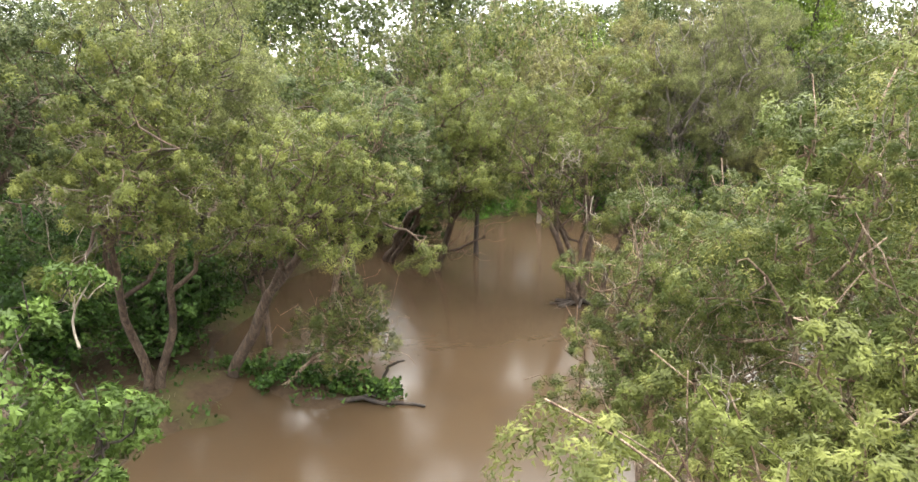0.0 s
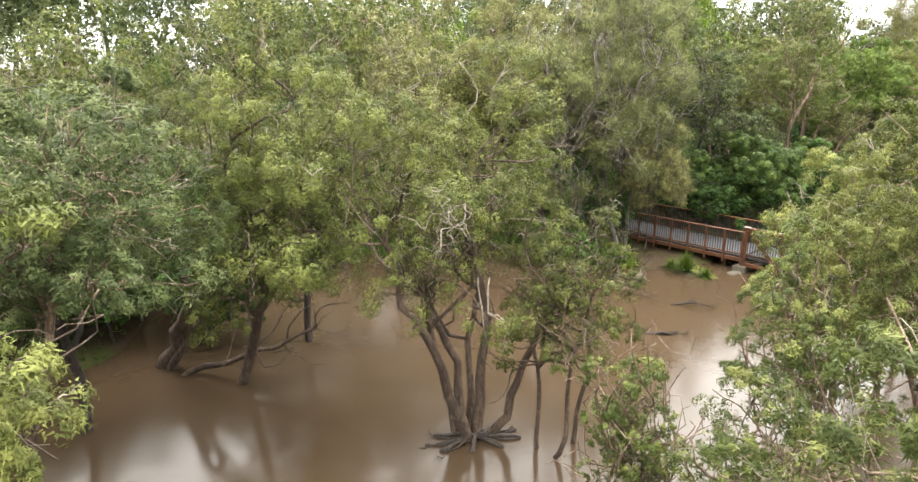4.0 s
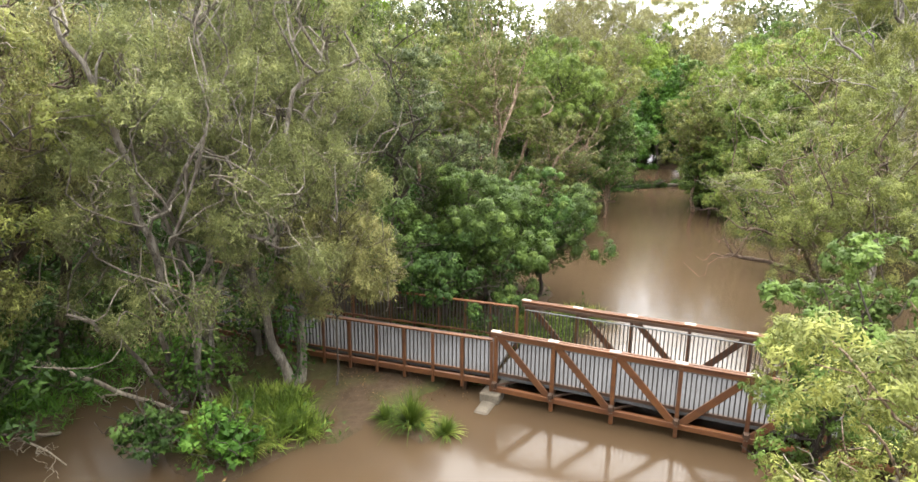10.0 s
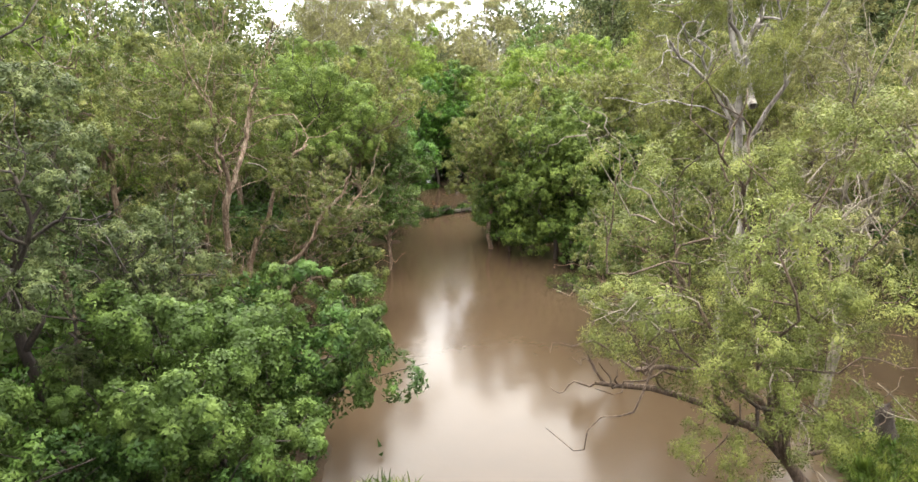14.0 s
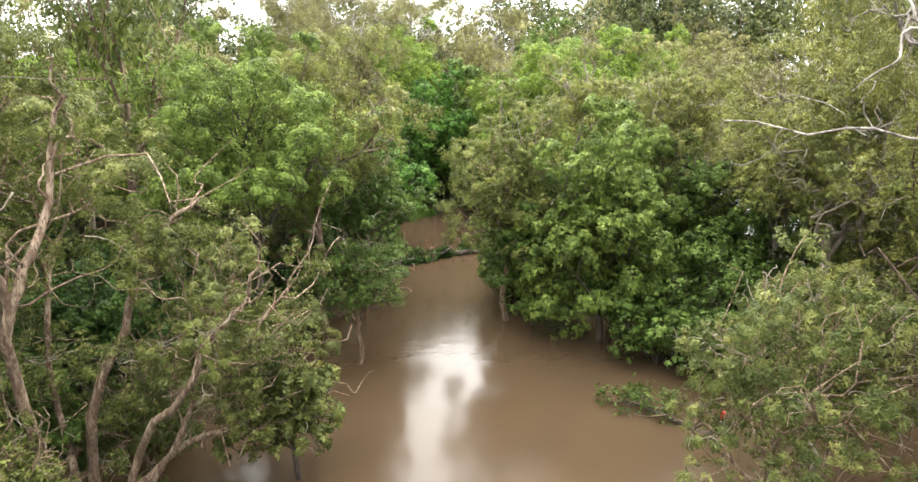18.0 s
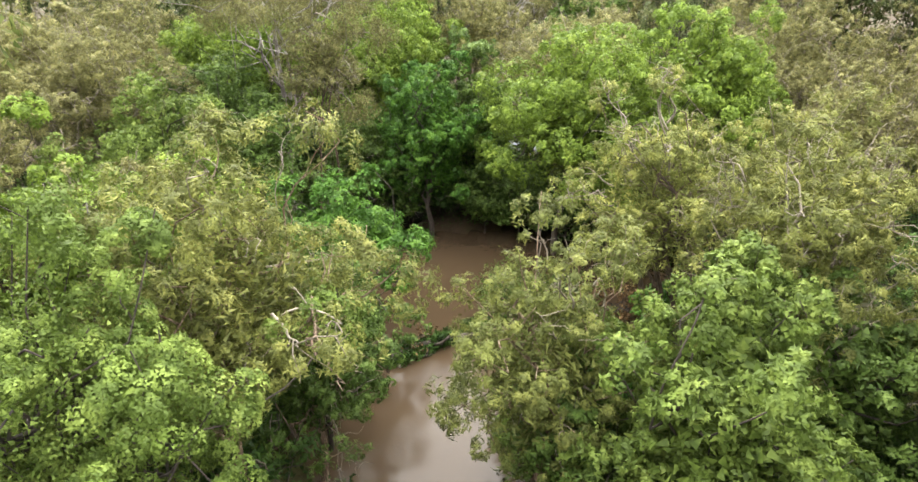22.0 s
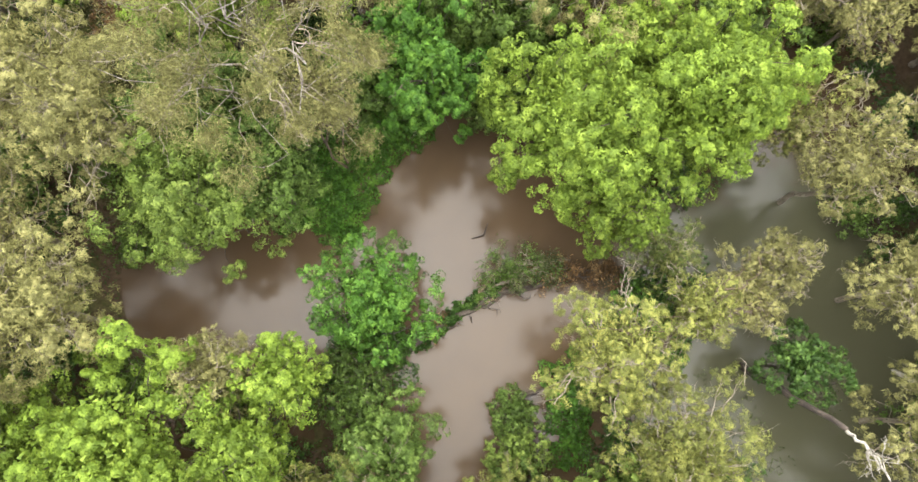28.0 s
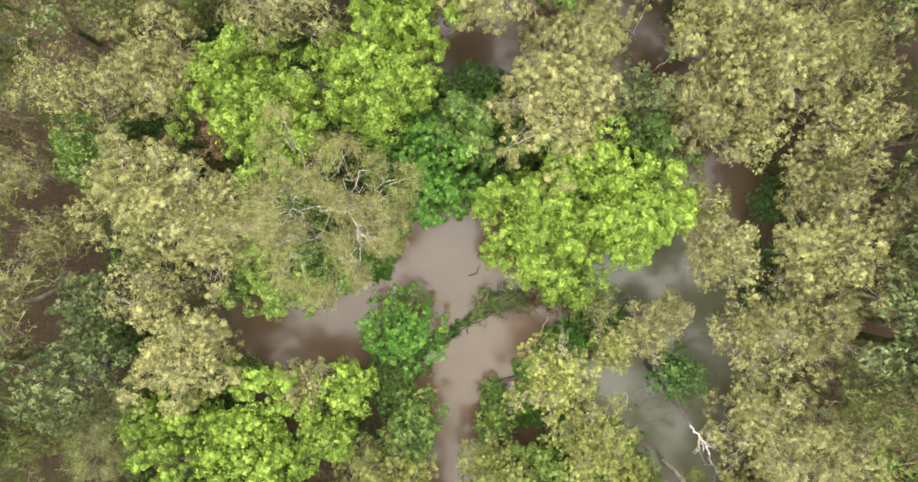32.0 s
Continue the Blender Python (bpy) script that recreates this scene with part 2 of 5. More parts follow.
def tube(points, radii, sides=6):
    """A bent, tapered round bar: its verts and quads, with the tip drawn to a point."""
    p, r = np.asarray(points, float), np.asarray(radii, float)
    t = unit(np.gradient(p, axis=0))
    ref = np.where(np.abs(t[:, 2:3]) > 0.9, [[1.0, 0, 0]], [[0, 0, 1.0]])
    a = unit(np.cross(t, ref))
    for i in range(1, len(a)):
        a[i] = a[i - 1] - t[i] * (a[i - 1] @ t[i])
        a[i] /= max(np.linalg.norm(a[i]), 1e-9)
    b = np.cross(t, a)
    w = np.arange(sides) * 2 * np.pi / sides
    v = p[:, None] + r[:, None, None] * (a[:, None] * np.cos(w)[None, :, None] + b[:, None] * np.sin(w)[None, :, None])
    i, j = np.meshgrid(np.arange(len(p) - 1), np.arange(sides), indexing="ij")
    k = (j + 1) % sides
    q = np.stack([i * sides + j, i * sides + k, (i + 1) * sides + k, (i + 1) * sides + j], -1).reshape(-1, 4)
    return v.reshape(-1, 3), q


def joined(pieces):
    vs, qs, n = [], [], 0
    for v, q in pieces:
        vs.append(v)
        qs.append(q + n)
        n += len(v)
    return np.concatenate(vs), np.concatenate(qs)


def bend(rng, a, b, steps, sag=0.0, wild=0.12):
    """A wandering way from a to b."""
    a, b = np.asarray(a, float), np.asarray(b, float)
    s = np.linspace(0, 1, steps)[:, None]
    d = np.linalg.norm(b - a)
    sway = sum(np.sin(np.pi * k * s) * rng.normal(0, 1, 3) / k ** 0.8 for k in (1, 2, 3, 4))
    return a + (b - a) * s + sway * wild * d * 0.34 + np.array([0, 0, -1.0]) * sag * d * 4 * s * (1 - s)


def leaves(rng, p, way, long, wide, up=0.5, simple=False, facing=None):
    """Pointed leaves at p that grow along way, folded a little at the midrib."""
    n = len(p)
    way = unit(way)
    if facing is None:
        facing = rng.normal(0, 1, (n, 3)) * (1 - up) + np.array([0, 0, 1.0]) * up
    side = unit(np.cross(way, facing))
    face = np.cross(side, way)
    ln = long * rng.uniform(0.65, 1.3, (n, 1))
    wd = wide * rng.uniform(0.75, 1.25, (n, 1))
    if simple:
        v = np.stack([p - side * wd, p + side * wd, p + way * ln + face * wd * 0.4], 1)
        return v.reshape(-1, 3), np.arange(3 * n).reshape(-1, 3)
    mid = p + way * ln * 0.45 + face * wd * 0.35
    v = np.stack([p, mid + side * wd, p + way * ln, mid - side * wd], 1)
    return v.reshape(-1, 3), np.arange(4 * n).reshape(-1, 4)


# clump count, clump size, leaf length, half width, droop, spread of the leaf's way, flatness, twigs, twig reach
STYLE = {
    "paperbark": dict(tuft=0.23, tufts=18, clumps=36, size=0.33, long=0.19, wide=0.029, droop=0.15, wild=0.8, flat=0.75, twigs=22, up=0.4),
    "tan": dict(tuft=0.21, tufts=20, clumps=42, size=0.29, long=0.22, wide=0.024, droop=0.25, wild=0.8, flat=0.75, twigs=50, up=0.35),
    "bright": dict(shell=0.75, tuft=0.27, tufts=16, clumps=54, size=0.25, long=0.19, wide=0.062, droop=0.0, wild=0.35, flat=0.8, twigs=0, up=0.7),
    "green": dict(shell=0.5, tuft=0.28, tufts=14, clumps=34, size=0.30, long=0.20, wide=0.062, droop=0.05, wild=0.6, flat=0.8, twigs=3, up=0.6),
    "dark": dict(shell=0.5, tuft=0.27, tufts=14, clumps=34, size=0.32, long=0.21, wide=0.064, droop=0.1, wild=0.6, flat=0.8, twigs=0, up=0.6),
    "sheoak": dict(loose=True, tuft=0.42, clumps=54, size=0.22, long=0.28, wide=0.021, droop=0.45, wild=0.7, flat=0.95, twigs=46, up=0.15),
    "grey": dict(tuft=0.30, clumps=30, size=0.28, long=0.20, wide=0.040, droop=0.1, wild=0.8, flat=0.8, twigs=6, up=0.5),
    "gum": dict(loose=True, tuft=0.42, clumps=34, size=0.22, long=0.25, wide=0.022, droop=0.7, wild=0.6, flat=0.8, twigs=26, up=0.2),
}


DENSE = {"paperbark": 128, "tan": 118, "sheoak": 115, "gum": 95, "bright": 100, "green": 95, "dark": 85}


def crown_of(rng, centre, radii, kind, count, grow=1.0, low=-0.75, simple=False):
    """Leaf verts and quads of a crown made of boughs, tufts and leaves, and the boughs' middles."""
    st = STYLE[kind]
    c, r = np.asarray(centre, float), np.asarray(radii, float)
    k = st["clumps"]
    i = np.arange(k) + 0.5
    zz = 1 - (1 - low) * i / k
    ph = i * 2.39996 + rng.uniform(0, 6.28)
    s = np.sqrt(np.maximum(1 - zz * zz, 0.0))
    d = np.stack([s * np.cos(ph), s * np.sin(ph), zz], 1) + rng.normal(0, 0.13, (k, 3))
    reach = rng.uniform(0.52, 0.98, (k, 1))
    reach[rng.random(k) < 0.2] *= 0.5
    mids = c + d * reach * r
    size = 0.9 * st["size"] * r.min() * rng.uniform(0.75, 1.3, k)
    tufts = st.get("tufts", 12)
    bough = rng.integers(0, k, count)
    td = unit(rng.normal(0, 1, (k, tufts, 3)) + d[:, None] * 0.5 + np.array([0, 0, 0.3]))
    tr = rng.uniform(0.45, 1.0, (k, tufts, 1))
    tuft_mid = mids[:, None] + td * tr * size[:, None, None] * np.array([1.1, 1.1, st["flat"]])
    j = rng.integers(0, tufts, count)
    u = unit(rng.normal(0, 1, (count, 3)) + td[bough, j] * 0.6 + np.array([0, 0, 0.35]))
    tuft_size = (st["tuft"] * size[bough])[:, None] * rng.uniform(0.75, 1.25, (k, tufts))[bough, j][:, None]
    p = tuft_mid[bough, j] + u * tuft_size * rng.uniform(st.get("shell", 0.15), 1.0, (count, 1)) ** 0.4
    stray = rng.normal(0, 1, (count, 3))
    if st.get("loose"):
        p = tuft_mid[bough, j] + rng.normal(0, 0.5, (count, 3)) * tuft_size * np.array([1.0, 1.0, 1.2])
        v, q = leaves(rng, p, u * 0.6 + stray * 0.6 + np.array([0, 0, -st["droop"] * 1.3]), st["long"] * grow, st["wide"] * grow, st["up"], simple)
        return v, q, mids, size
    core = count // 12
    p[:core] = c + unit(rng.normal(0, 1, (core, 3))) * r * rng.uniform(0.0, 1.0, (core, 1)) ** 0.5 * 0.62
    facing = u * 0.9 + td[bough, j] * 0.4 + np.array([0, 0, 0.25]) + stray * st["wild"] * 0.5
    way = np.cross(facing, rng.normal(0, 1, (count, 3))) + u * 0.45 + np.array([0, 0, -st["droop"] * 1.6])
    big = np.where(np.arange(count) < core, 1.2 if grow < 0.62 else 2.1, 1.0)[:, None]
    v, q = leaves(rng, p - unit(way) * st["long"] * grow * 0.4, way, st["long"] * grow * big, st["wide"] * grow * big, st["up"], simple, facing)
    return v, q, mids, size


def branches_of(rng, foot, fork, mids, girth, stems=1, spread=0.5, forks=2):
    """Stems from the foot to the fork, limbs to groups of boughs and thinner branches to each bough."""
    out = []
    foot, fork = np.asarray(foot, float), np.asarray(fork, float)
    tops = []
    for s in range(stems):
        turn = s * 6.283 / max(stems, 1) + rng.uniform(0, 1)
        off = np.array([math.cos(turn), math.sin(turn), 0.0]) * (spread if stems > 1 else 0)
        top = fork + off * 1.6 + np.array([0, 0, rng.uniform(-0.3, 0.3)])
        way = bend(rng, foot + off * 0.25, top, 9, wild=0.07)
        g = girth / stems ** 0.4
        rad = np.linspace(g, g * 0.55, 9)
        rad[0] *= 1.35
        out.append(tube(way, rad, 8))
        tops.append(way)
    k = min(6, max(3, len(mids) // 5))
    seeds = mids[rng.choice(len(mids), k, replace=False)].copy()
    for _ in range(3):
        near = np.argmin(((mids[:, None] - seeds[None]) ** 2).sum(-1), 1)
        for g in range(k):
            if (near == g).any():
                seeds[g] = mids[near == g].mean(0)
    for g in range(k):
        mine = mids[near == g]
        if not len(mine):
            continue
        way = tops[g % stems]
        start = way[rng.integers(5, 9)]
        limb = bend(rng, start, start + (seeds[g] - start) * 0.85, 7, sag=-0.06, wild=0.22)
        rg = girth * rng.uniform(0.34, 0.5)
        out.append(tube(limb, np.linspace(rg, rg * 0.45, 7), 6))
        for mpt in mine:
            b0 = limb[rng.integers(3, 7)]
            tip = mpt + unit(mpt - b0 + np.array([0, 0, 0.4])) * rng.uniform(0.2, 0.9)
            steps = 10 if forks else 6
            arm = bend(rng, b0, tip, steps, sag=0.08, wild=0.34)
            thick = rg * rng.uniform(0.34, 0.62)
            out.append(tube(arm, np.linspace(thick, 0.012, steps), 4 if forks else 3))
            for _ in range(forks):
                at = rng.integers(2, 6)
                end = arm[at] + (unit(arm[-1] - arm[at]) + rng.normal(0, 0.55, 3)) * rng.uniform(0.5, 1.1)
                out.append(tube(bend(rng, arm[at], end, 6, wild=0.4), np.linspace(thick * 0.55, 0.008, 6), 3))
    return joined(out)


def twigs_of(rng, mids, size, centre, count, reach=1.0, thick=1.0):
    out = []
    for _ in range(count):
        i = rng.integers(0, len(mids))
        a = mids[i] - (mids[i] - centre) * 0.35 + rng.normal(0, 0.2, 3)
        d = unit(mids[i] - centre + rng.normal(0, 0.35, 3) * size[i] * 2)
        b = mids[i] + d * size[i] * rng.uniform(0.6, 1.4) * reach
        w = bend(rng, a, b, 11, wild=0.22)
        r0 = rng.uniform(0.016, 0.040) * thick
        out.append(tube(w, np.linspace(r0, 0.005, 11), 3))
        for _ in range(3):
            k = rng.integers(3, 10)
            e = w[k] + unit(d + rng.normal(0, 0.8, 3)) * rng.uniform(0.4, 1.0) * size[i]
            out.append(tube(bend(rng, w[k], e, 6, wild=0.35), np.linspace(r0 * 0.6, 0.004, 6), 3))
    return joined(out)


LABELS = {
    "paperbark": ("paperbark_tree", "olive-green paperbark tree with pale flaky bark standing in floodwater"),
    "tan": ("paperbark_tree", "sage and tan paperbark tree with bare bleached twigs over the water"),
    "bright": ("camphor_tree", "lime-green broad-leaved tree with a dense billowing crown"),
    "green": ("broadleaf_tree", "fresh green broad-leaved tree on the creek bank"),
    "dark": ("broadleaf_shrub", "deep green glossy broad-leaved shrub at the water's edge"),
    "sheoak": ("sheoak_tree", "grey-green sheoak tree with wispy drooping needles"),
    "grey": ("wattle_tree", "grey-green small-leaved tree with a dark trunk"),
    "gum": ("gum_tree", "tall pale-barked gum tree with a sparse open crown"),
}
GROUPS = {"paperbark": "paperbarks along the creek", "tan": "paperbarks along the creek", "bright": "lime-green trees round the pond", "green": "green bank trees",
          "dark": "bank shrubs", "sheoak": "sheoaks by the bridge", "grey": "wattles of the wood", "gum": "tall gum trees"}
PLANTED = []
TRACK = ((0, -4, 9.6), (0, 0, 9.6), (1, 9, 9.6), (3, 16, 9.5), (7.5, 22.6, 9.5), (13, 28.8, 10.4), (19, 32.5, 10.5), (28, 37.5, 10.5), (36, 42, 12.6), (45, 47, 21), (54, 52.6, 35), (70, 61, 58))


def from_track(x, y, z=None):
    """How far a place lies from the line that the camera flies along, in plan or (with z) in space."""
    best = 1e9
    for (x0, y0, z0), (x1, y1, z1) in zip(TRACK[:-1], TRACK[1:]):
        dx, dy, dz = x1 - x0, y1 - y0, (0 if z is None else z1 - z0)
        ez = 0 if z is None else z - z0
        s = min(1, max(0, ((x - x0) * dx + (y - y0) * dy + ez * dz) / (dx * dx + dy * dy + dz * dz)))
        best = min(best, math.hypot(x - x0 - s * dx, y - y0 - s * dy, ez - s * dz))
    return best


def ground_height(x, y):
    """Height of the soil: a flooded creek bed with banks, islands and a spit above it."""
    x, y = np.asarray(x, float), np.asarray(y, float)
    line = ((-3, -40), (0, 10), (1, 26), (12, 33), (24, 34), (36, 43), (50, 49), (64, 55), (72, 60))
    best, sign = np.full(x.shape, 1e9), np.zeros(x.shape)
    for (x0, y0), (x1, y1) in zip(line[:-1], line[1:]):
        dx, dy = x1 - x0, y1 - y0
        s = np.clip(((x - x0) * dx + (y - y0) * dy) / (dx * dx + dy * dy), 0, 1)
        ex, ey = x - x0 - s * dx, y - y0 - s * dy
        d = np.hypot(ex, ey)
        side = np.where(dx * ey - dy * ex > 0, 1.0, -1.0)
        sign = np.where(d < best, side, sign)
        best = np.minimum(best, d)
    best = best + 1.6 * np.sin(0.37 * x + 0.5) * np.sin(0.31 * y) + 0.7 * np.sin(1.1 * x - 0.8 * y)
    rise = np.where(sign > 0, np.where(x < 45, (best - 5.5) / 5.0, (best - 15.0) / 9.0), (best - 17.0) / 14.0)
    for cx, cy, r in ((3, 34, 6.5), (10, 37, 7.0), (-1, 29, 4.5)):
        rise = np.minimum(rise, (np.hypot(x - cx, y - cy) - r) / 3.0)
    h = -0.9 + 1.35 * np.clip(rise, 0, 1) + 0.012 * np.clip(best - 40, 0, 400)
    for cx, cy, r, top in ((-4.6, 18.8, 2.6, 0.16), (-10.5, 17, 4.0, 0.25), (15.3, 40.3, 2.6, 0.22), (18.9, 37.7, 1.2, 0.12), (20.0, 41.0, 3.4, 0.17),
                           (9.0, 47.0, 4.0, 0.35), (26.6, 44.6, 4.6, 0.4), (56.5, 60.0, 3.2, 0.10), (63.5, 66.4, 3.0, 0.25), (65.0, 69.0, 3.6, 0.3), (68.0, 66.0, 2.6, 0.3), (70.5, 72.0, 4.6, 0.35), (66.0, 74.5, 4.2, 0.35), (60.0, 74.5, 3.0, 0.3), (61.0, 46.5, 3.2, 0.2),
                           (37.5, 28.6, 3.0, 0.15), (50.0, 58.0, 5.0, 0.1), (66.5, 45.5, 2.2, 0.15), (31.0, 25.5, 4.0, 0.7), (19.5, 49.0, 4.0, 0.62), (76.5, 52.0, 5.0, 0.2), (74.8, 63.6, 3.2, 0.4), (78.5, 60.0, 4.0, 0.4)):
        wob = 1 + 0.22 * np.sin(1.7 * x + 0.9 * y + cx) + 0.16 * np.sin(2.9 * y - 1.3 * x + cy) + 0.1 * np.sin(4.3 * x + 3.7 * y)
        h = np.maximum(h, -0.9 + (top + 0.9) * np.clip(1.45 - np.hypot(x - cx, y - cy) * wob / r, 0, 1) ** 0.8)
    return h + 0.05 * np.sin(x * 0.9 + 1) * np.sin(y * 0.8)


def tree(kind, x, y, r, bottom, top, off=(0.0, 0.0), stems=1, full=1.0, bark="", seed=0, ry=None, grow=0.0, girth=0.0, low=-0.75, fork=0.3, label="", twigs=1.0, leaf="", thick=1.0, least=0.42, ways=()):
    """One tree: its foot at x, y; a crown of radius r from bottom to top, its middle off the foot by off."""
    rng = np.random.default_rng(1000 + seed + int(abs(x) * 37 + abs(y) * 101))
    z = float(ground_height(x, y)) - 0.15
    name, text = LABELS[kind]
    it = tagged(new(name), label or text, "shrub" if kind == "dark" else "tree", GROUPS[kind])
    it.location = (x, y, z)
    rz = (top - bottom) / 2
    ry = ry or r
    c = np.array([off[0], off[1], (bottom + top) / 2 - z])
    area = 4 * math.pi * (((r * ry) ** 1.6 + (r * rz) ** 1.6 + (ry * rz) ** 1.6) / 3) ** (1 / 1.6)
    far = from_track(x + off[0], y + off[1], (bottom + top) / 2) - r
    grow = grow or min((0.90 if kind in ("bright", "green", "dark") else 0.98 if kind in ("tan", "gum") and x > 55 and from_track(x, y) < 27 else 1.2) + 0.02 * max(0.0, far - 26), max(least, 0.36 + 0.042 * far))
    simple = grow > 0.5
    grow *= 0.8 if simple else 1.0
    count = int(area * DENSE.get(kind, 80) * full / grow ** 2)
    simple = simple or count > 40000
    v, q, mids, size = crown_of(rng, c, (r, ry, rz), kind, count, grow, low, simple)
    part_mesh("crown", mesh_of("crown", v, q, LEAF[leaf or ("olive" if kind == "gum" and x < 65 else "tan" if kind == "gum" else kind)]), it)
    girth = (girth or 0.05 + 0.016 * top) * 0.78
    bark = bark or {"paperbark": "paper", "tan": "twig", "gum": "gum"}.get(kind, "dark")
    v, q = branches_of(rng, (0, 0, -0.1), c + np.array([-off[0] * 0.25, -off[1] * 0.25, -rz * (1 - 2 * fork)]), mids, girth, stems, 0.45 + 0.06 * r, 2 if far < 14 and kind not in ("bright", "dark", "green") else 0)
    for way, r0, r1 in ways:
        w = np.concatenate([bend(rng, a, b, 6, wild=0.1)[:-1] for a, b in zip(way[:-1], way[1:])] + [np.asarray(way[-1:], float)]) - np.array([x, y, z])
        v, q = joined([(v, q), tube(w, np.linspace(r0, r1, len(w)), 8)])
        for _ in range(7):
            k = rng.integers(len(w) // 2, len(w))
            e = w[k] + (unit(w[-1] - w[len(w) // 2]) + rng.normal(0, 0.55, 3)) * rng.uniform(0.7, 1.8)
            v, q = joined([(v, q), tube(bend(rng, w[k], e, 9, wild=0.35), np.linspace(r1 * 0.7, 0.008, 9), 5)])
    trunk = part_mesh("trunk", mesh_of("trunk", v, q, BARK[bark], True), it)
    thick *= min(1.0, max(0.45, 0.40 + 0.05 * far))
    n = int(STYLE[kind]["twigs"] * twigs)
    if n:
        v, q = twigs_of(rng, mids, size, c, n, max(1.0, 0.7 * thick), thick)
        part_mesh("bare_branch", mesh_of("bare_branch", v, q, BARK["twig"], True), trunk, "bleached bare twigs")["kind"] = "stuff"
    PLANTED.append((x + off[0], y + off[1], max(r, ry), top))
    return it


# ---- ground and water ----
def spread(lo, a, b, hi, step):
    """Grid lines, close between a and b and wider and wider out to lo and hi."""
    inner = np.arange(a, b + step / 2, step)
    out = np.geomspace(step * 2, hi - b, 22)
    back = np.geomspace(step * 2, a - lo, 22)
    return np.concatenate([(a - back)[::-1], inner, b + out])


gx, gy = spread(-2500, -30, 110, 2500, 0.8), spread(-2500, -6, 105, 2500, 0.8)
X, Y = np.meshgrid(gx, gy, indexing="ij")
V = np.stack([X, Y, ground_height(X, Y)], -1).reshape(-1, 3)
i, j = np.meshgrid(np.arange(len(gx) - 1), np.arange(len(gy) - 1), indexing="ij")
n = len(gy)
Q = np.stack([i * n + j, (i + 1) * n + j, (i + 1) * n + j + 1, i * n + j + 1], -1).reshape(-1, 4)
tagged(new("ground", mesh_of("ground", V, Q, SOIL, True)), "muddy flood plain with leaf litter and green ground cover", "ground", kind="structure")

wx = np.linspace(-160, 260, 43)
X, Y = np.meshgrid(wx, wx, indexing="ij")
V = np.stack([X, Y, np.zeros_like(X)], -1).reshape(-1, 3)
i, j = np.meshgrid(np.arange(42), np.arange(42), indexing="ij")
Q = np.stack([i * 43 + j, (i + 1) * 43 + j, (i + 1) * 43 + j + 1, i * 43 + j + 1], -1).reshape(-1, 4)
tagged(new("water", mesh_of("water", V, Q, WATER)), "brown muddy floodwater of a swollen creek, still and glossy", "water", kind="structure")

# ---- trees along the first reach ----
tree("paperbark", -7.4, 19.2, 2.5, 3.6, 9.0, off=(4.0, -1.8), bark="red", seed=1, girth=0.26, leaf="olive", full=1.2, label="leaning paperbark with red-brown trunk and rounded olive crown")
tree("paperbark", -5.6, 18.4, 1.5, 0.5, 3.6, off=(2.4, -0.4), seed=2, girth=0.1, twigs=0.4)
tree("paperbark", -9.2, 17.6, 2.5, 3.2, 11.6, off=(1.8, -2.6), bark="red", seed=3, stems=2, leaf="olive")
tree("green", -6.3, 8.2, 1.7, 1.5, 6.2, off=(0.2, 0), seed=4)
tree("sheoak", -9.5, 23.5, 3.4, 4.0, 14.0, seed=5)
tree("paperbark", -12.2, 15.6, 3.2, 4.5, 13.0, seed=130, bark="red", leaf="grey")
tree("paperbark", -11.6, 20.6, 2.8, 4.0, 12.0, seed=131, bark="red", leaf="grey")
tree("dark", -12.4, 18.2, 2.3, 0.0, 5.2, seed=132, low=-0.3)
tree("dark", -9.6, 20.6, 1.8, 0.0, 4.0, seed=133, low=-0.3)
tree("dark", -2.6, 34.4, 2.0, -0.2, 4.0, seed=134, low=-0.3)
tree("paperbark", -6.9, 21.6, 2.0, 2.4, 7.0, seed=135, bark="red")
tree("paperbark", -5.8, 25.6, 2.8, 3.5, 9.6, off=(2.6, -0.8), seed=6, leaf="grey")
tree("paperbark", -1.6, 31.0, 3.0, 3.4, 10.4, off=(2.4, -3.6), seed=36, bark="red", girth=0.24, leaf="olive")
tree("paperbark", 6.8, 20.6, 0.9, 0.8, 5.1, seed=37, twigs=0.4)
tree("paperbark", 6.4, 14.0, 2.0, 0.8, 7.6, seed=38)
tree("grey", -5.0, 28.5, 3.2, 2.0, 10.5, seed=7)
tree("paperbark", 5.2, 26.2, 3.4, 2.4, 9.9, off=(-0.3, 0.8), stems=2, bark="red", seed=8, girth=0.2, fork=0.3, full=0.7, least=0.32, thick=1.5, twigs=1.5, leaf="olive",
     ways=((((5.1, 26.0, -0.2), (4.3, 25.6, 2.2), (3.2, 25.2, 4.2), (2.9, 25.4, 6.0)), 0.16, 0.05), (((5.3, 26.1, -0.2), (5.6, 26.2, 3.0), (5.0, 26.3, 6.4)), 0.17, 0.06), (((5.6, 25.9, -0.2), (6.4, 25.6, 2.2), (7.0, 25.3, 4.8)), 0.14, 0.05), (((5.0, 26.3, -0.2), (4.5, 27.0, 2.8), (3.8, 27.6, 6.0)), 0.14, 0.05)), label="many-stemmed paperbark rising from a root mat in the water")
tree("paperbark", 3.9, 5.2, 2.6, 2.5, 7.2, seed=9, full=1.5, leaf="olive", least=0.27, twigs=0.4)
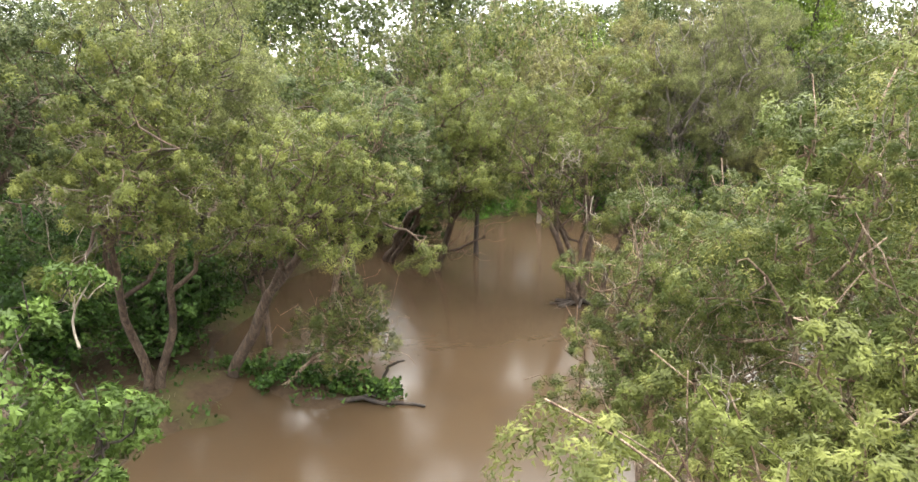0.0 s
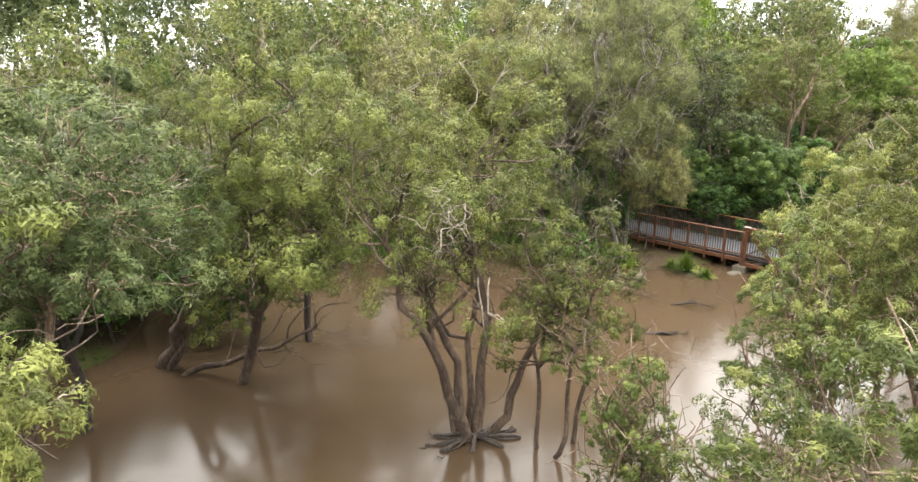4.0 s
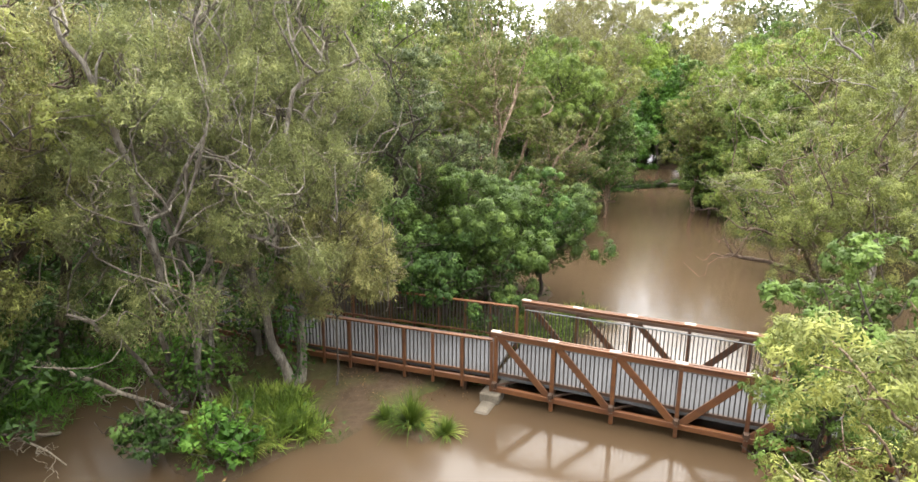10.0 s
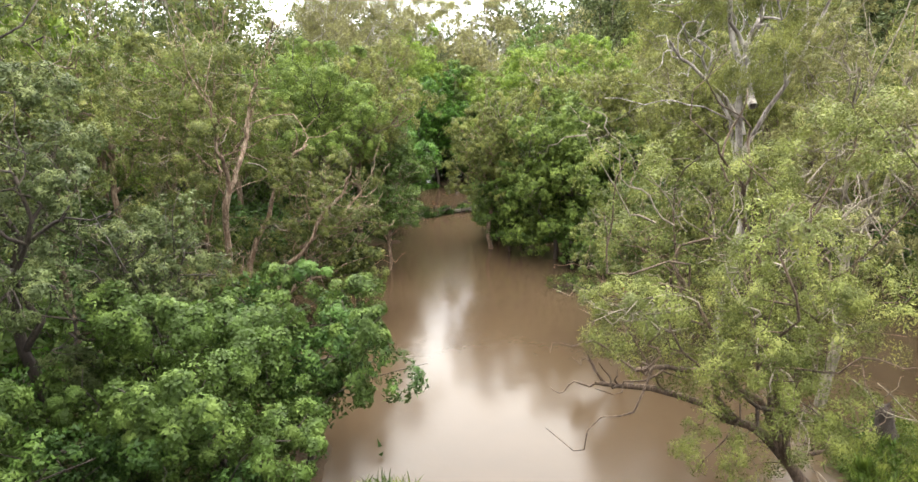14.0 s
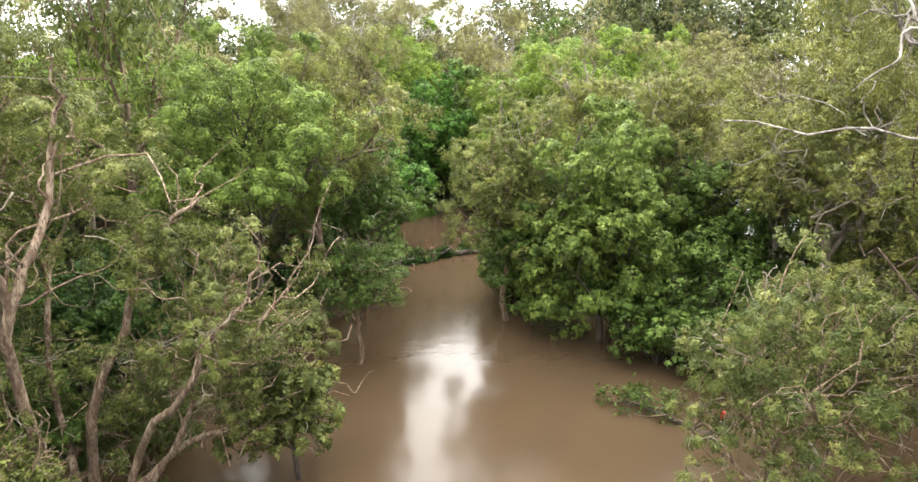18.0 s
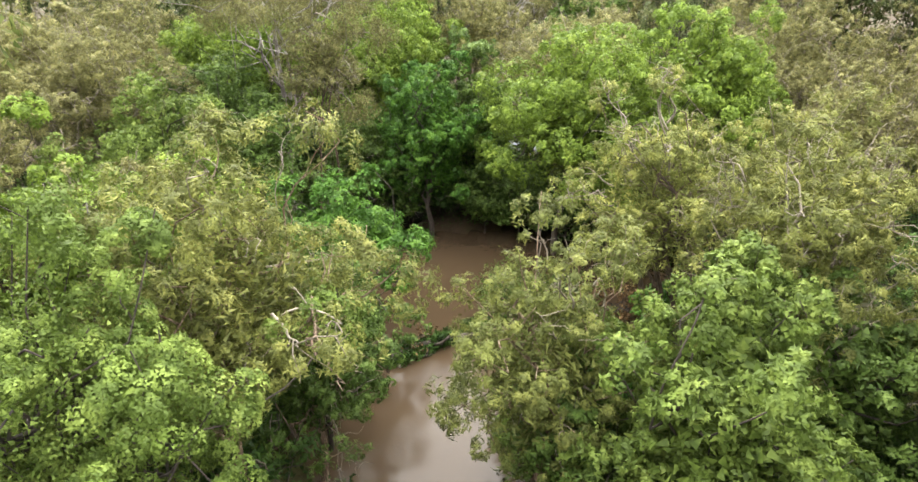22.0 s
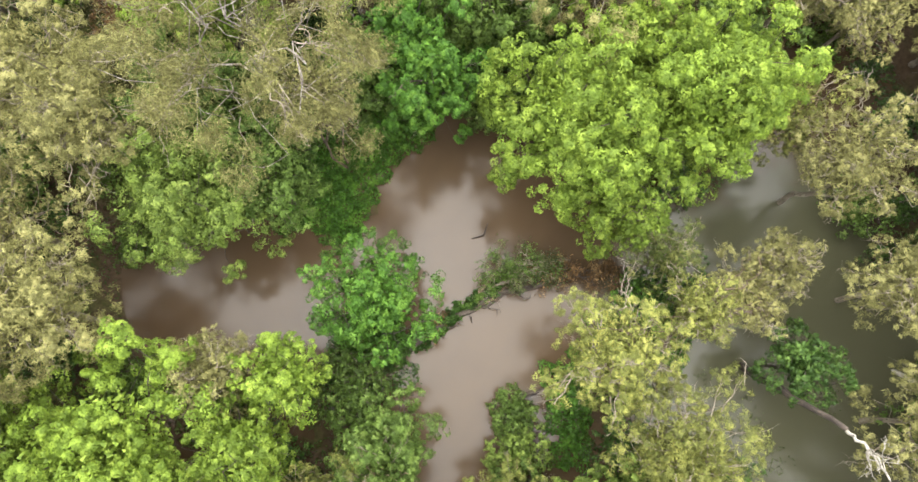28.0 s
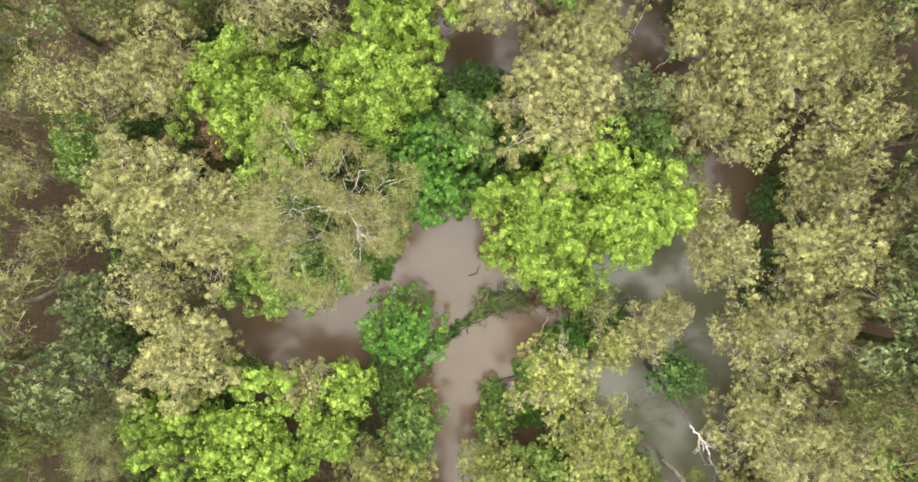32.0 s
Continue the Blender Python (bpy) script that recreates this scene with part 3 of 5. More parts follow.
tree("paperbark", 3.9, 11.6, 1.9, 1.5, 7.4, seed=10)
tree("paperbark", 6.6, 9.6, 2.9, 2.0, 11.2, seed=11)
tree("paperbark", 6.0, 7.0, 1.8, 2.0, 8.0, seed=12)
tree("paperbark", -4.0, 32.8, 2.4, 2.5, 7.6, off=(4.2, -4.6), bark="red", seed=13, girth=0.2, full=0.8, ways=((((-4.0, 32.8, -0.4), (-2.6, 31.0, 2.4), (-0.8, 29.2, 4.6)), 0.26, 0.11), (((-3.2, 31.6, -0.2), (-1.0, 30.9, 0.8), (1.2, 30.5, 1.7)), 0.12, 0.05)))
for k, (sx, sy, sr) in enumerate(((-5.4, 36.6, 2.3), (-3.4, 39.4, 2.2), (-7.6, 34.2, 2.4), (-5.2, 42.6, 2.5), (-0.6, 45.2, 2.3), (-8.8, 39.6, 2.6))):
    tree("dark", sx, sy, sr, -0.2, 2.2 * sr, seed=140 + k, low=-0.3, leaf="dark" if k % 3 else "green")
tree("grey", 1.0, 33.5, 3.0, 1.0, 9.6, off=(0, 0), seed=14)
tree("paperbark", 14.2, 21.3, 2.7, 1.6, 10.0, off=(0.0, 0.0), stems=3, seed=15, leaf="olive", full=1.3)
tree("paperbark", 10.9, 21.1, 1.7, 0.8, 6.9, seed=20)
tree("paperbark", 15.9, 25.6, 2.9, 1.0, 7.7, off=(0.5, -0.35), stems=2, seed=16, leaf="gold", least=0.36, full=1.5)
tree("paperbark", 7.1, 25.0, 1.6, 1.7, 6.6, leaf="olive", full=0.8, off=(0.1, -0.2), stems=3, seed=17, bark="red")
tree("dark", 21.7, 28.6, 1.5, 1.0, 7.4, seed=18, leaf="green", label="leafy green tree wrapped in climbers beside the bridge")
tree("paperbark", 7.8, 18.0, 1.6, 0.8, 5.0, seed=19)

# ---- trees by the bridge ----
tree("sheoak", 17.7, 42.6, 3.6, 1.6, 14.5, off=(-0.6, 0.0), seed=21, girth=0.30, full=0.95, thick=1.5, bark="grey", stems=2, fork=0.2, ways=((((17.3, 44.2, -0.3), (17.0, 43.9, 4.0), (16.2, 43.2, 8.0), (15.6, 42.2, 11.5)), 0.17, 0.06), (((17.6, 42.5, 3.0), (18.6, 41.8, 5.4), (19.3, 41.4, 7.0)), 0.09, 0.04)))
tree("sheoak", 15.0, 43.5, 3.2, 1.2, 13.8, off=(-0.5, -0.5), seed=22, girth=0.26, stems=3, full=0.9, thick=1.5, bark="grey", fork=0.2, ways=((((15.0, 43.4, 1.0), (14.0, 42.4, 4.6), (13.2, 41.8, 8.2), (12.2, 41.6, 11.0)), 0.13, 0.05), (((15.2, 43.2, 2.0), (15.8, 41.6, 5.4), (15.4, 40.8, 7.6)), 0.10, 0.04), (((14.6, 43.6, 0.0), (12.8, 42.4, 3.0), (11.6, 41.4, 4.2)), 0.08, 0.03)))
tree("sheoak", 11.6, 47.6, 3.8, 3.0, 14.0, off=(0.2, -1.4), seed=230, girth=0.34, stems=2, full=0.85, leaf="tan", thick=1.5, bark="red", fork=0.22, ways=((((11.1, 48.6, -0.3), (11.0, 47.8, 3.6), (10.2, 46.0, 7.0), (9.4, 44.6, 10.0)), 0.24, 0.09), (((11.0, 47.6, 4.0), (12.4, 46.0, 6.2), (12.6, 44.8, 8.8)), 0.13, 0.05)))
tree("tan", 10.0, 45.5, 4.2, 2.2, 12.0, off=(-1.0, -1.4), seed=23, stems=3, bark="dark", full=0.9, leaf="gold")
tree("sheoak", 20.6, 47.6, 3.6, 4.2, 15.0, seed=24, girth=0.28, full=1.4)
tree("dark", 27.0, 43.4, 4.6, 0.0, 6.0, seed=25, low=-0.45, ry=3.9, full=1.25, leaf="green", label="broad deep-green shrub spilling over the bank beside the bridge")
tree("dark", 24.2, 42.8, 2.4, 0.2, 4.0, seed=26, low=-0.35)
tree("grey", 25.6, 47.8, 3.0, 3.2, 12.0, seed=27)
tree("grey", 27.2, 45.6, 2.0, 3.6, 7.6, seed=28)
tree("paperbark", 28.6, 51.6, 2.4, 6.0, 12.5, bark="red", seed=35, girth=0.2)
tree("sheoak", 18.5, 41.4, 1.9, 1.9, 6.4, off=(0.3, -0.3), seed=29, full=1.5, leaf="tan", girth=0.05)
tree("paperbark", 34.6, 30.4, 4.5, 1.2, 10.1, off=(-1.9, 2.1), ry=3.9, low=-0.9, least=0.31, bark="red", seed=30, girth=0.24, fork=0.2, full=0.62, leaf="olive", thick=1.4, twigs=1.8, label="leaning paperbark with a dark trunk and wide ragged crown",
     ways=((((34.4, 30.9, 0.6), (33.6, 32.4, 2.3), (32.6, 35.2, 3.1), (32.2, 35.8, 3.2)), 0.13, 0.05), (((33.9, 31.6, 2.0), (33.4, 32.4, 5.0), (32.6, 33.0, 8.2)), 0.14, 0.05), (((33.4, 32.6, 2.4), (31.6, 33.4, 4.4), (30.0, 34.4, 4.8)), 0.09, 0.04)))
tree("tan", 40.5, 30.5, 3.2, 4.0, 13.0, seed=31, full=0.7)
tree("gum", 44.0, 33.9, 4.6, 8.5, 18.5, off=(0.4, 0.6), seed=32, girth=0.27, bark="mottled", leaf="gold", thick=1.6, label="tall gum tree with a mottled grey trunk standing in the floodwater",
     ways=((((43.7, 34.1, 8.4), (42.0, 35.3, 10.3), (40.8, 36.4, 11.6)), 0.10, 0.04), (((43.8, 34.1, 8.8), (43.0, 36.6, 9.6), (44.0, 39.4, 9.6)), 0.035, 0.015), (((43.9, 33.9, 9.4), (45.0, 35.0, 12.0), (46.0, 35.8, 14.5)), 0.16, 0.06)))
tree("paperbark", 49.0, 33.4, 3.2, 3.0, 12.6, seed=321, bark="red", stems=2, leaf="gold")
tree("dark", 29.8, 43.0, 2.3, 0.0, 5.4, seed=34, low=-0.3)

# ---- trees along the middle reach ----
tree("paperbark", 35.0, 51.3, 3.5, 3.8, 13.4, off=(0.6, 1.8), stems=2, bark="paper", seed=41, girth=0.17, thick=1.0, leaf="olive",
     ways=((((34.9, 51.2, -0.4), (34.4, 50.6, 3.0), (34.0, 49.9, 6.5), (34.9, 49.8, 8.3), (35.3, 49.5, 10.2)), 0.15, 0.04), (((35.2, 51.4, -0.4), (36.2, 51.1, 4.0), (37.4, 50.7, 6.8), (38.5, 50.2, 7.7)), 0.14, 0.04), (((34.0, 50.0, 6.2), (33.3, 49.6, 8.0), (32.9, 49.2, 9.4)), 0.09, 0.03)))
tree("paperbark", 35.3, 51.0, 2.1, 2.6, 7.4, off=(2.6, -2.2), bark="paper", seed=42, leaf="olive", girth=0.10, full=1.25, twigs=0.9, thick=1.2, label="paperbark leaning far out over the creek with pale crooked limbs",
     ways=((((35.2, 51.0, 0.2), (36.0, 49.2, 3.4), (36.8, 47.5, 5.8), (37.0, 46.8, 6.9)), 0.11, 0.03), (((35.4, 51.0, 0.2), (37.0, 49.6, 2.2), (38.8, 48.2, 2.9)), 0.11, 0.03), (((36.2, 48.8, 4.0), (37.6, 48.0, 4.8), (38.4, 47.4, 6.0)), 0.07, 0.03)))
tree("paperbark", 34.0, 53.4, 2.4, 2.0, 7.0, seed=422, bark="paper", leaf="paperbark")
tree("paperbark", 33.4, 50.0, 1.3, 0.8, 4.6, seed=4211, leaf="olive")
tree("green", 39.6, 48.6, 1.6, 0.3, 4.2, off=(0.0, 0.4), seed=421, leaf="paperbark", label="leafy bough trailing climbers down to the water")
tree("paperbark", 37.4, 51.8, 1.5, 0.3, 3.8, seed=160, twigs=0.6)
tree("green", 35.2, 53.4, 1.7, 0.1, 4.4, seed=161)
tree("dark", 39.2, 56.6, 2.2, 0.0, 5.0, seed=162, low=-0.3)
tree("bright", 43.6, 54.0, 3.6, 4.0, 12.6, seed=43, leaf="fresh", grow=0.40)
tree("paperbark", 48.2, 55.0, 3.7, 3.6, 12.9, seed=44, leaf="gold")
tree("paperbark", 51.6, 55.4, 2.3, 0.8, 8.6, seed=45, leaf="green")
tree("paperbark", 46.2, 51.6, 1.8, 1.5, 5.4, seed=46, leaf="green")
tree("paperbark", 53.0, 48.6, 2.7, 1.4, 10.2, seed=47, leaf="olive", full=1.2)
tree("green", 52.8, 44.4, 3.2, 0.6, 9.8, seed=48, full=1.15, leaf="fresh")
for k, (sx, sy, sr, st_) in enumerate(((52.6, 46.4, 1.6, 3.6), (53.4, 43.6, 2.0, 5.0), (51.6, 41.8, 1.7, 3.4), (55.6, 49.4, 1.7, 3.6), (57.4, 50.6, 1.4, 2.8), (51.2, 39.6, 1.6, 3.2))):
    tree("dark", sx, sy, sr, -0.3, st_, seed=480 + k, low=-0.6, leaf="fresh" if k % 3 == 0 else "green")
tree("paperbark", 46.2, 36.2, 2.2, 1.0, 6.2, seed=56, twigs=1.4, leaf="olive")
tree("tan", 55.0, 34.4, 2.8, 2.0, 9.0, seed=57, leaf="gold")
tree("green", 57.0, 42.0, 2.8, 1.0, 8.8, seed=58)
tree("green", 55.4, 44.6, 2.4, 2.0, 10.0, seed=50, leaf="fresh")
tree("paperbark", 42.4, 37.6, 2.2, 1.0, 7.0, seed=51)
tree("dark", 53.8, 39.8, 2.2, -0.3, 5.0, seed=54, low=-0.4, leaf="green")
tree("tan", 53.5, 36.6, 3.4, 3.0, 14.6, seed=53, full=0.9, leaf="gold")
tree("dark", 57.2, 37.6, 2.4, -0.2, 5.6, seed=170, low=-0.3, leaf="green")
tree("dark", 58.8, 40.4, 2.4, -0.2, 5.6, seed=171, low=-0.3)
tree("dark", 56.2, 34.6, 2.3, -0.2, 5.6, seed=172, low=-0.3, leaf="green")
tree("gum", 59.0, 33.6, 3.8, 6.5, 16.0, seed=55)

# ---- trees round the log jam and the pond ----
tree("tan", 63.1, 46.3, 3.2, 3.2, 12.4, off=(-1.0, 1.8), stems=3, seed=61, leaf="gold", bark="red", fork=0.2, thick=1.4,
     ways=((((63.1, 46.3, -0.2), (62.8, 47.2, 3.6), (62.4, 48.2, 7.5)), 0.20, 0.08), (((63.3, 46.0, -0.2), (63.9, 46.8, 3.8), (64.2, 47.6, 7.0)), 0.17, 0.07)))
tree("tan", 63.9, 44.8, 2.0, 4.6, 9.4, off=(2.6, 0.2), seed=611, leaf="gold", bark="red", girth=0.2, thick=1.5, label="paperbark leaning out from a creeper-covered island with pale limbs",
     ways=((((63.9, 44.8, -0.2), (64.8, 45.0, 3.2), (66.4, 45.0, 5.6), (67.6, 44.8, 7.6)), 0.19, 0.07), (((65.4, 45.0, 4.0), (66.8, 43.6, 5.6), (68.2, 42.6, 6.2)), 0.09, 0.03)))
tree("tan", 59.2, 43.2, 3.6, 4.5, 12.6, seed=62, leaf="gold", stems=2)
tree("tan", 56.6, 38.2, 3.4, 3.5, 10.8, seed=63, leaf="gold")
tree("dark", 53.2, 47.4, 2.3, 0.5, 6.4, seed=64, leaf="green")
tree("dark", 59.8, 48.2, 1.5, 0.0, 2.6, seed=65, low=-0.3, leaf="weed")
tree("dark", 59.4, 60.4, 3.0, 1.2, 7.4, seed=66, leaf="weed", ry=3.6, full=0.8, label="vivid green broad-leaved tree leaning over the log jam")
tree("bright", 45.4, 67.2, 6.9, 3.0, 12.4, seed=67, ry=5.6, full=1.2)
tree("bright", 53.6, 62.2, 2.3, 3.0, 9.6, seed=68)
tree("bright", 49.4, 62.0, 2.8, 2.8, 10.4, seed=681)
tree("bright", 44.0, 73.4, 3.4, 3.0, 11.0, seed=682)
tree("tan", 52.2, 65.4, 2.3, 3.5, 9.0, seed=69)
tree("green", 53.0, 56.2, 2.4, 1.0, 7.2, seed=70)
tree("tan", 48.4, 57.8, 2.8, 3.0, 8.0, seed=71, leaf="gold")
tree("tan", 50.6, 74.8, 4.6, 4.0, 13.0, seed=72)
tree("gum", 66.6, 70.0, 6.4, 9.0, 20.5, off=(-1.0, -0.6), seed=73, girth=0.22, full=0.8, twigs=2.2, bark="mottled")
tree("tan", 60.4, 77.6, 4.2, 4.5, 14.0, seed=74)
tree("green", 63.6, 74.6, 3.2, 2.0, 10.0, seed=741)
tree("green", 62.4, 68.6, 3.0, 2.5, 10.8, seed=76)
tree("bright", 59.2, 71.6, 4.1, 1.6, 10.6, seed=77, leaf="fresh")
tree("green", 65.0, 73.2, 3.4, 2.5, 11.2, seed=75)
tree("green", 71.4, 63.2, 3.0, 0.4, 12.0, seed=78, leaf="weed")
tree("bright", 72.6, 55.6, 4.7, 3.0, 13.4, off=(-0.4, -0.6), seed=79, ry=5.0, full=1.25)
tree("bright", 76.4, 49.4, 4.9, 3.0, 14.4, seed=80, full=1.25)
tree("bright", 69.6, 50.8, 2.6, 2.2, 10.2, seed=81)
tree("tan", 68.8, 47.6, 1.9, 3.0, 8.0, seed=82, leaf="paperbark")
tree("tan", 68.8, 42.6, 2.5, 3.0, 7.4, seed=83)
tree("dark", 67.0, 38.4, 2.0, 2.4, 6.8, seed=84, label="small deep-green tree growing out of the floodwater")
tree("tan", 72.8, 35.8, 3.2, 3.5, 11.6, seed=85)
tree("tan", 77.0, 41.4, 3.0, 4.2, 12.0, seed=851)
tree("tan", 66.6, 31.8, 4.2, 3.5, 11.8, seed=86)
tree("tan", 62.6, 27.4, 3.4, 3.0, 10.5, seed=87)
tree("tan", 80.4, 34.6, 4.6, 4.0, 15.0, seed=88)
tree("tan", 81.6, 58.4, 5.4, 4.0, 14.5, seed=89)
tree("bright", 76.0, 71.6, 5.4, 3.5, 14.5, seed=90)
tree("bright", 69.0, 76.0, 4.2, 3.5, 13.5, seed=91)
tree("tan", 91.5, 45.6, 4.6, 4.0, 15.0, seed=92)
tree("tan", 60.0, 82.6, 4.8, 4.0, 14.0, seed=93)
tree("grey", 50.4, 83.0, 2.9, 4.0, 11.8, seed=94)
tree("tan", 69.0, 86.6, 4.4, 4.0, 13.5, seed=95)
tree("sheoak", 41.0, 77.0, 4.2, 2.5, 10.5, seed=951, full=0.8, bark="grey")
tree("dark", 65.0, 47.0, 2.0, 0.2, 3.6, seed=96, low=-0.3, leaf="weed")

tree("bright", 71.0, 80.0, 4.8, 3.5, 13.5, seed=97)
tree("tan", 66.2, 66.8, 2.2, 8.0, 13.4, seed=98, stems=2, bark="red", girth=0.13)
tree("green", 76.0, 63.0, 3.4, 1.0, 11.5, seed=99)
tree("green", 74.0, 66.6, 3.0, 0.8, 10.5, seed=100, leaf="weed")
tree("green", 70.4, 67.4, 2.6, 0.8, 8.0, seed=101)
tree("bright", 78.0, 54.0, 3.8, 2.0, 12.5, seed=102)
tree("tan", 67.0, 80.4, 2.0, 3.0, 9.0, seed=103, leaf="dead", label="small tree with withered brown leaves")

tree("tan", 75.4, 32.2, 4.4, 4.0, 13.0, seed=150)
tree("tan", 67.5, 25.7, 4.0, 4.0, 12.0, seed=151)
tree("tan", 86.6, 58.8, 4.6, 4.0, 14.0, seed=153)
tree("tan", 92.5, 50.0, 4.5, 4.0, 14.0, seed=154)
tree("tan", 86.4, 47.8, 3.9, 3.5, 13.0, seed=156)
tree("green", 82.4, 50.0, 3.0, 2.0, 11.0, seed=157)
tree("paperbark", 79.6, 45.0, 2.6, 1.5, 9.4, seed=158, leaf="gold")
tree("tan", 90.2, 37.0, 3.8, 3.5, 12.5, seed=159)
tree("tan", 95.8, 40.8, 4.0, 3.5, 13.0, seed=1591)
tree("tan", 86.2, 36.4, 3.4, 3.0, 11.5, seed=1592)
tree("tan", 87.0, 43.4, 2.6, 3.0, 10.0, seed=1593)
tree("tan", 71.2, 41.8, 1.8, 3.0, 8.4, seed=155)
tree("gum", 88.0, 76.0, 5.0, 11.0, 23.0, seed=104, girth=0.4)
tree("gum", 96.0, 70.0, 5.0, 10.0, 21.5, seed=105, girth=0.4)
tree("gum", 82.0, 84.0, 5.0, 11.0, 22.0, seed=106, girth=0.4)
tree("tan", 86.0, 68.0, 4.4, 5.0, 16.5, seed=107)
tree("bright", 82.0, 72.0, 4.2, 3.0, 15.0, seed=108)
tree("green", 92.0, 62.0, 4.4, 4.0, 16.0, seed=109)

for k, (sx, sy, sr) in enumerate(((73.4, 60.6, 2.2), (74.6, 64.2, 2.4), (77.2, 67.4, 2.6), (72.6, 66.6, 2.2), (78.6, 60.4, 2.4), (80.0, 64.6, 2.6), (74.2, 58.6, 1.8))):
    tree("dark", sx, sy, sr, -0.2, 2.1 * sr, seed=120 + k, low=-0.3, leaf="dark" if k % 2 else "green")

# ---- the wood behind: a few grown trees, copied at other sizes and turns ----
rng = np.random.default_rng(7)
MODELS = []
for k, kind in enumerate(("paperbark", "tan", "sheoak", "green", "paperbark", "grey", "tan", "bright", "gum")):
    ob = tree(kind, -30.0 + 7 * k, 62.0 + 5 * (k % 2), 3.4, 3.0, 12.5, seed=200 + k, full=0.42, grow=1.5, twigs=0.35, girth=0.16 if kind == "gum" else 0.0)
    tagged(ob, group="trees of the wood behind")
    MODELS.append((kind, ob))
OPEN = ((-1, 12, 4), (-6, 14, 2.5), (-1, 20, 4.5), (0, 27, 4.5), (1, 35, 4), (6, 33, 4), (12, 33, 5), (12, 38, 4), (18, 33, 5), (24, 34, 6), (21, 41, 4), (30, 38, 5.5), (36, 42, 5),
        (41, 46, 4.5), (47, 49, 4), (56, 52, 4.5), (62, 52, 5), (66, 58, 5), (69, 60, 3), (60, 65, 2.5), (56, 66, 2.5), (53, 70, 2.5), (52, 52, 3), (65, 40, 4), (70, 34, 3), (62, 35, 3), (72, 44, 2.5),
        (76, 41, 2.5), (82, 41, 2.5), (43, 34, 3.5), (37, 30, 3), (66.5, 66, 2.5), (19, 49, 2), (31, 27, 2.5))
count = 0
for _ in range(9000):
    x, y = rng.uniform(-32, 122), rng.uniform(-8, 118)
    d = from_track(x, y)
    if d > 41 or d < 11:
        continue
    if x < -0.75 * y - 3 or y < x * 0.5 - 26 or (x > 10 and y < 14):
        continue
    size = rng.uniform(0.75, 1.3)
    r = 3.4 * size
    if any(math.hypot(x - cx, y - cy) < cr + r * 0.75 for cx, cy, cr in OPEN):
        continue
    if any(math.hypot(x - cx, y - cy) < 0.66 * (cr + r) for cx, cy, cr, _ in PLANTED):
        continue
    if x + y < 75:
        pick = rng.choice(len(MODELS), p=(0.26, 0.08, 0.24, 0.06, 0.2, 0.1, 0.04, 0.0, 0.02))
    else:
        pick = rng.choice(len(MODELS), p=(0.12, 0.36, 0.02, 0.10, 0.08, 0.04, 0.20, 0.05, 0.03))
    tall = size * rng.uniform(0.9, 1.15) * (1.4 if x > 78 else 1.15 if x > 62 else 1.06 if x < 27 and y > 46 else 1.15 if x + y < 62 else 1.4 if x + y < 110 else 1.12) * (1.25 if MODELS[pick][0] == "gum" else 1.0)
    z = float(ground_height(x, y)) - 0.15
    copy_thing(MODELS[pick][1], pose(x, y, z, 0, 0, rng.uniform(0, 360)) @ Matrix.Diagonal((size, size, tall, 1)))
    PLANTED.append((x, y, r, 12.5 * tall))
    count += 1

# ---- undergrowth shrubs on the banks, copied from three grown ones ----
SHRUBS = [tree("dark", -28.0, 40.0, 1.9, 0.2, 3.6, seed=300, low=-0.3, full=0.5, grow=1.3),
          tree("green", -24.0, 44.0, 1.9, 0.2, 4.0, seed=301, low=-0.3, full=0.5, grow=1.3),
          tree("grey", -20.0, 40.0, 1.9, 0.3, 4.2, seed=302, low=-0.3, full=0.5, grow=1.3, leaf="dark")]
for ob in SHRUBS:
    tagged(ob, "low leafy shrub of the dark forest understorey", "shrub", "understorey shrubs")
BUSHES, count = [], 0
for _ in range(6000):
    x, y = rng.uniform(-22, 105), rng.uniform(4, 100)
    h = float(ground_height(x, y))
    if h < -0.3 or (x < -3 and y < 17) or from_track(x, y) > 30 or from_track(x, y) < 5 or y < x * 0.55 - 16:
        continue
    if any(math.hypot(x - cx, y - cy) < cr + 1.0 for cx, cy, cr in OPEN) or any(math.hypot(x - a, y - b) < 2.0 for a, b in BUSHES):
        continue
    size = rng.uniform(0.7, 1.25)
    copy_thing(SHRUBS[rng.integers(0, 3)], pose(x, y, h - 0.1, 0, 0, rng.uniform(0, 360)) @ Matrix.Diagonal((size, size, size * rng.uniform(0.7, 1.1), 1)))
    BUSHES.append((x, y))
    count += 1
    if count >= 260:
        break

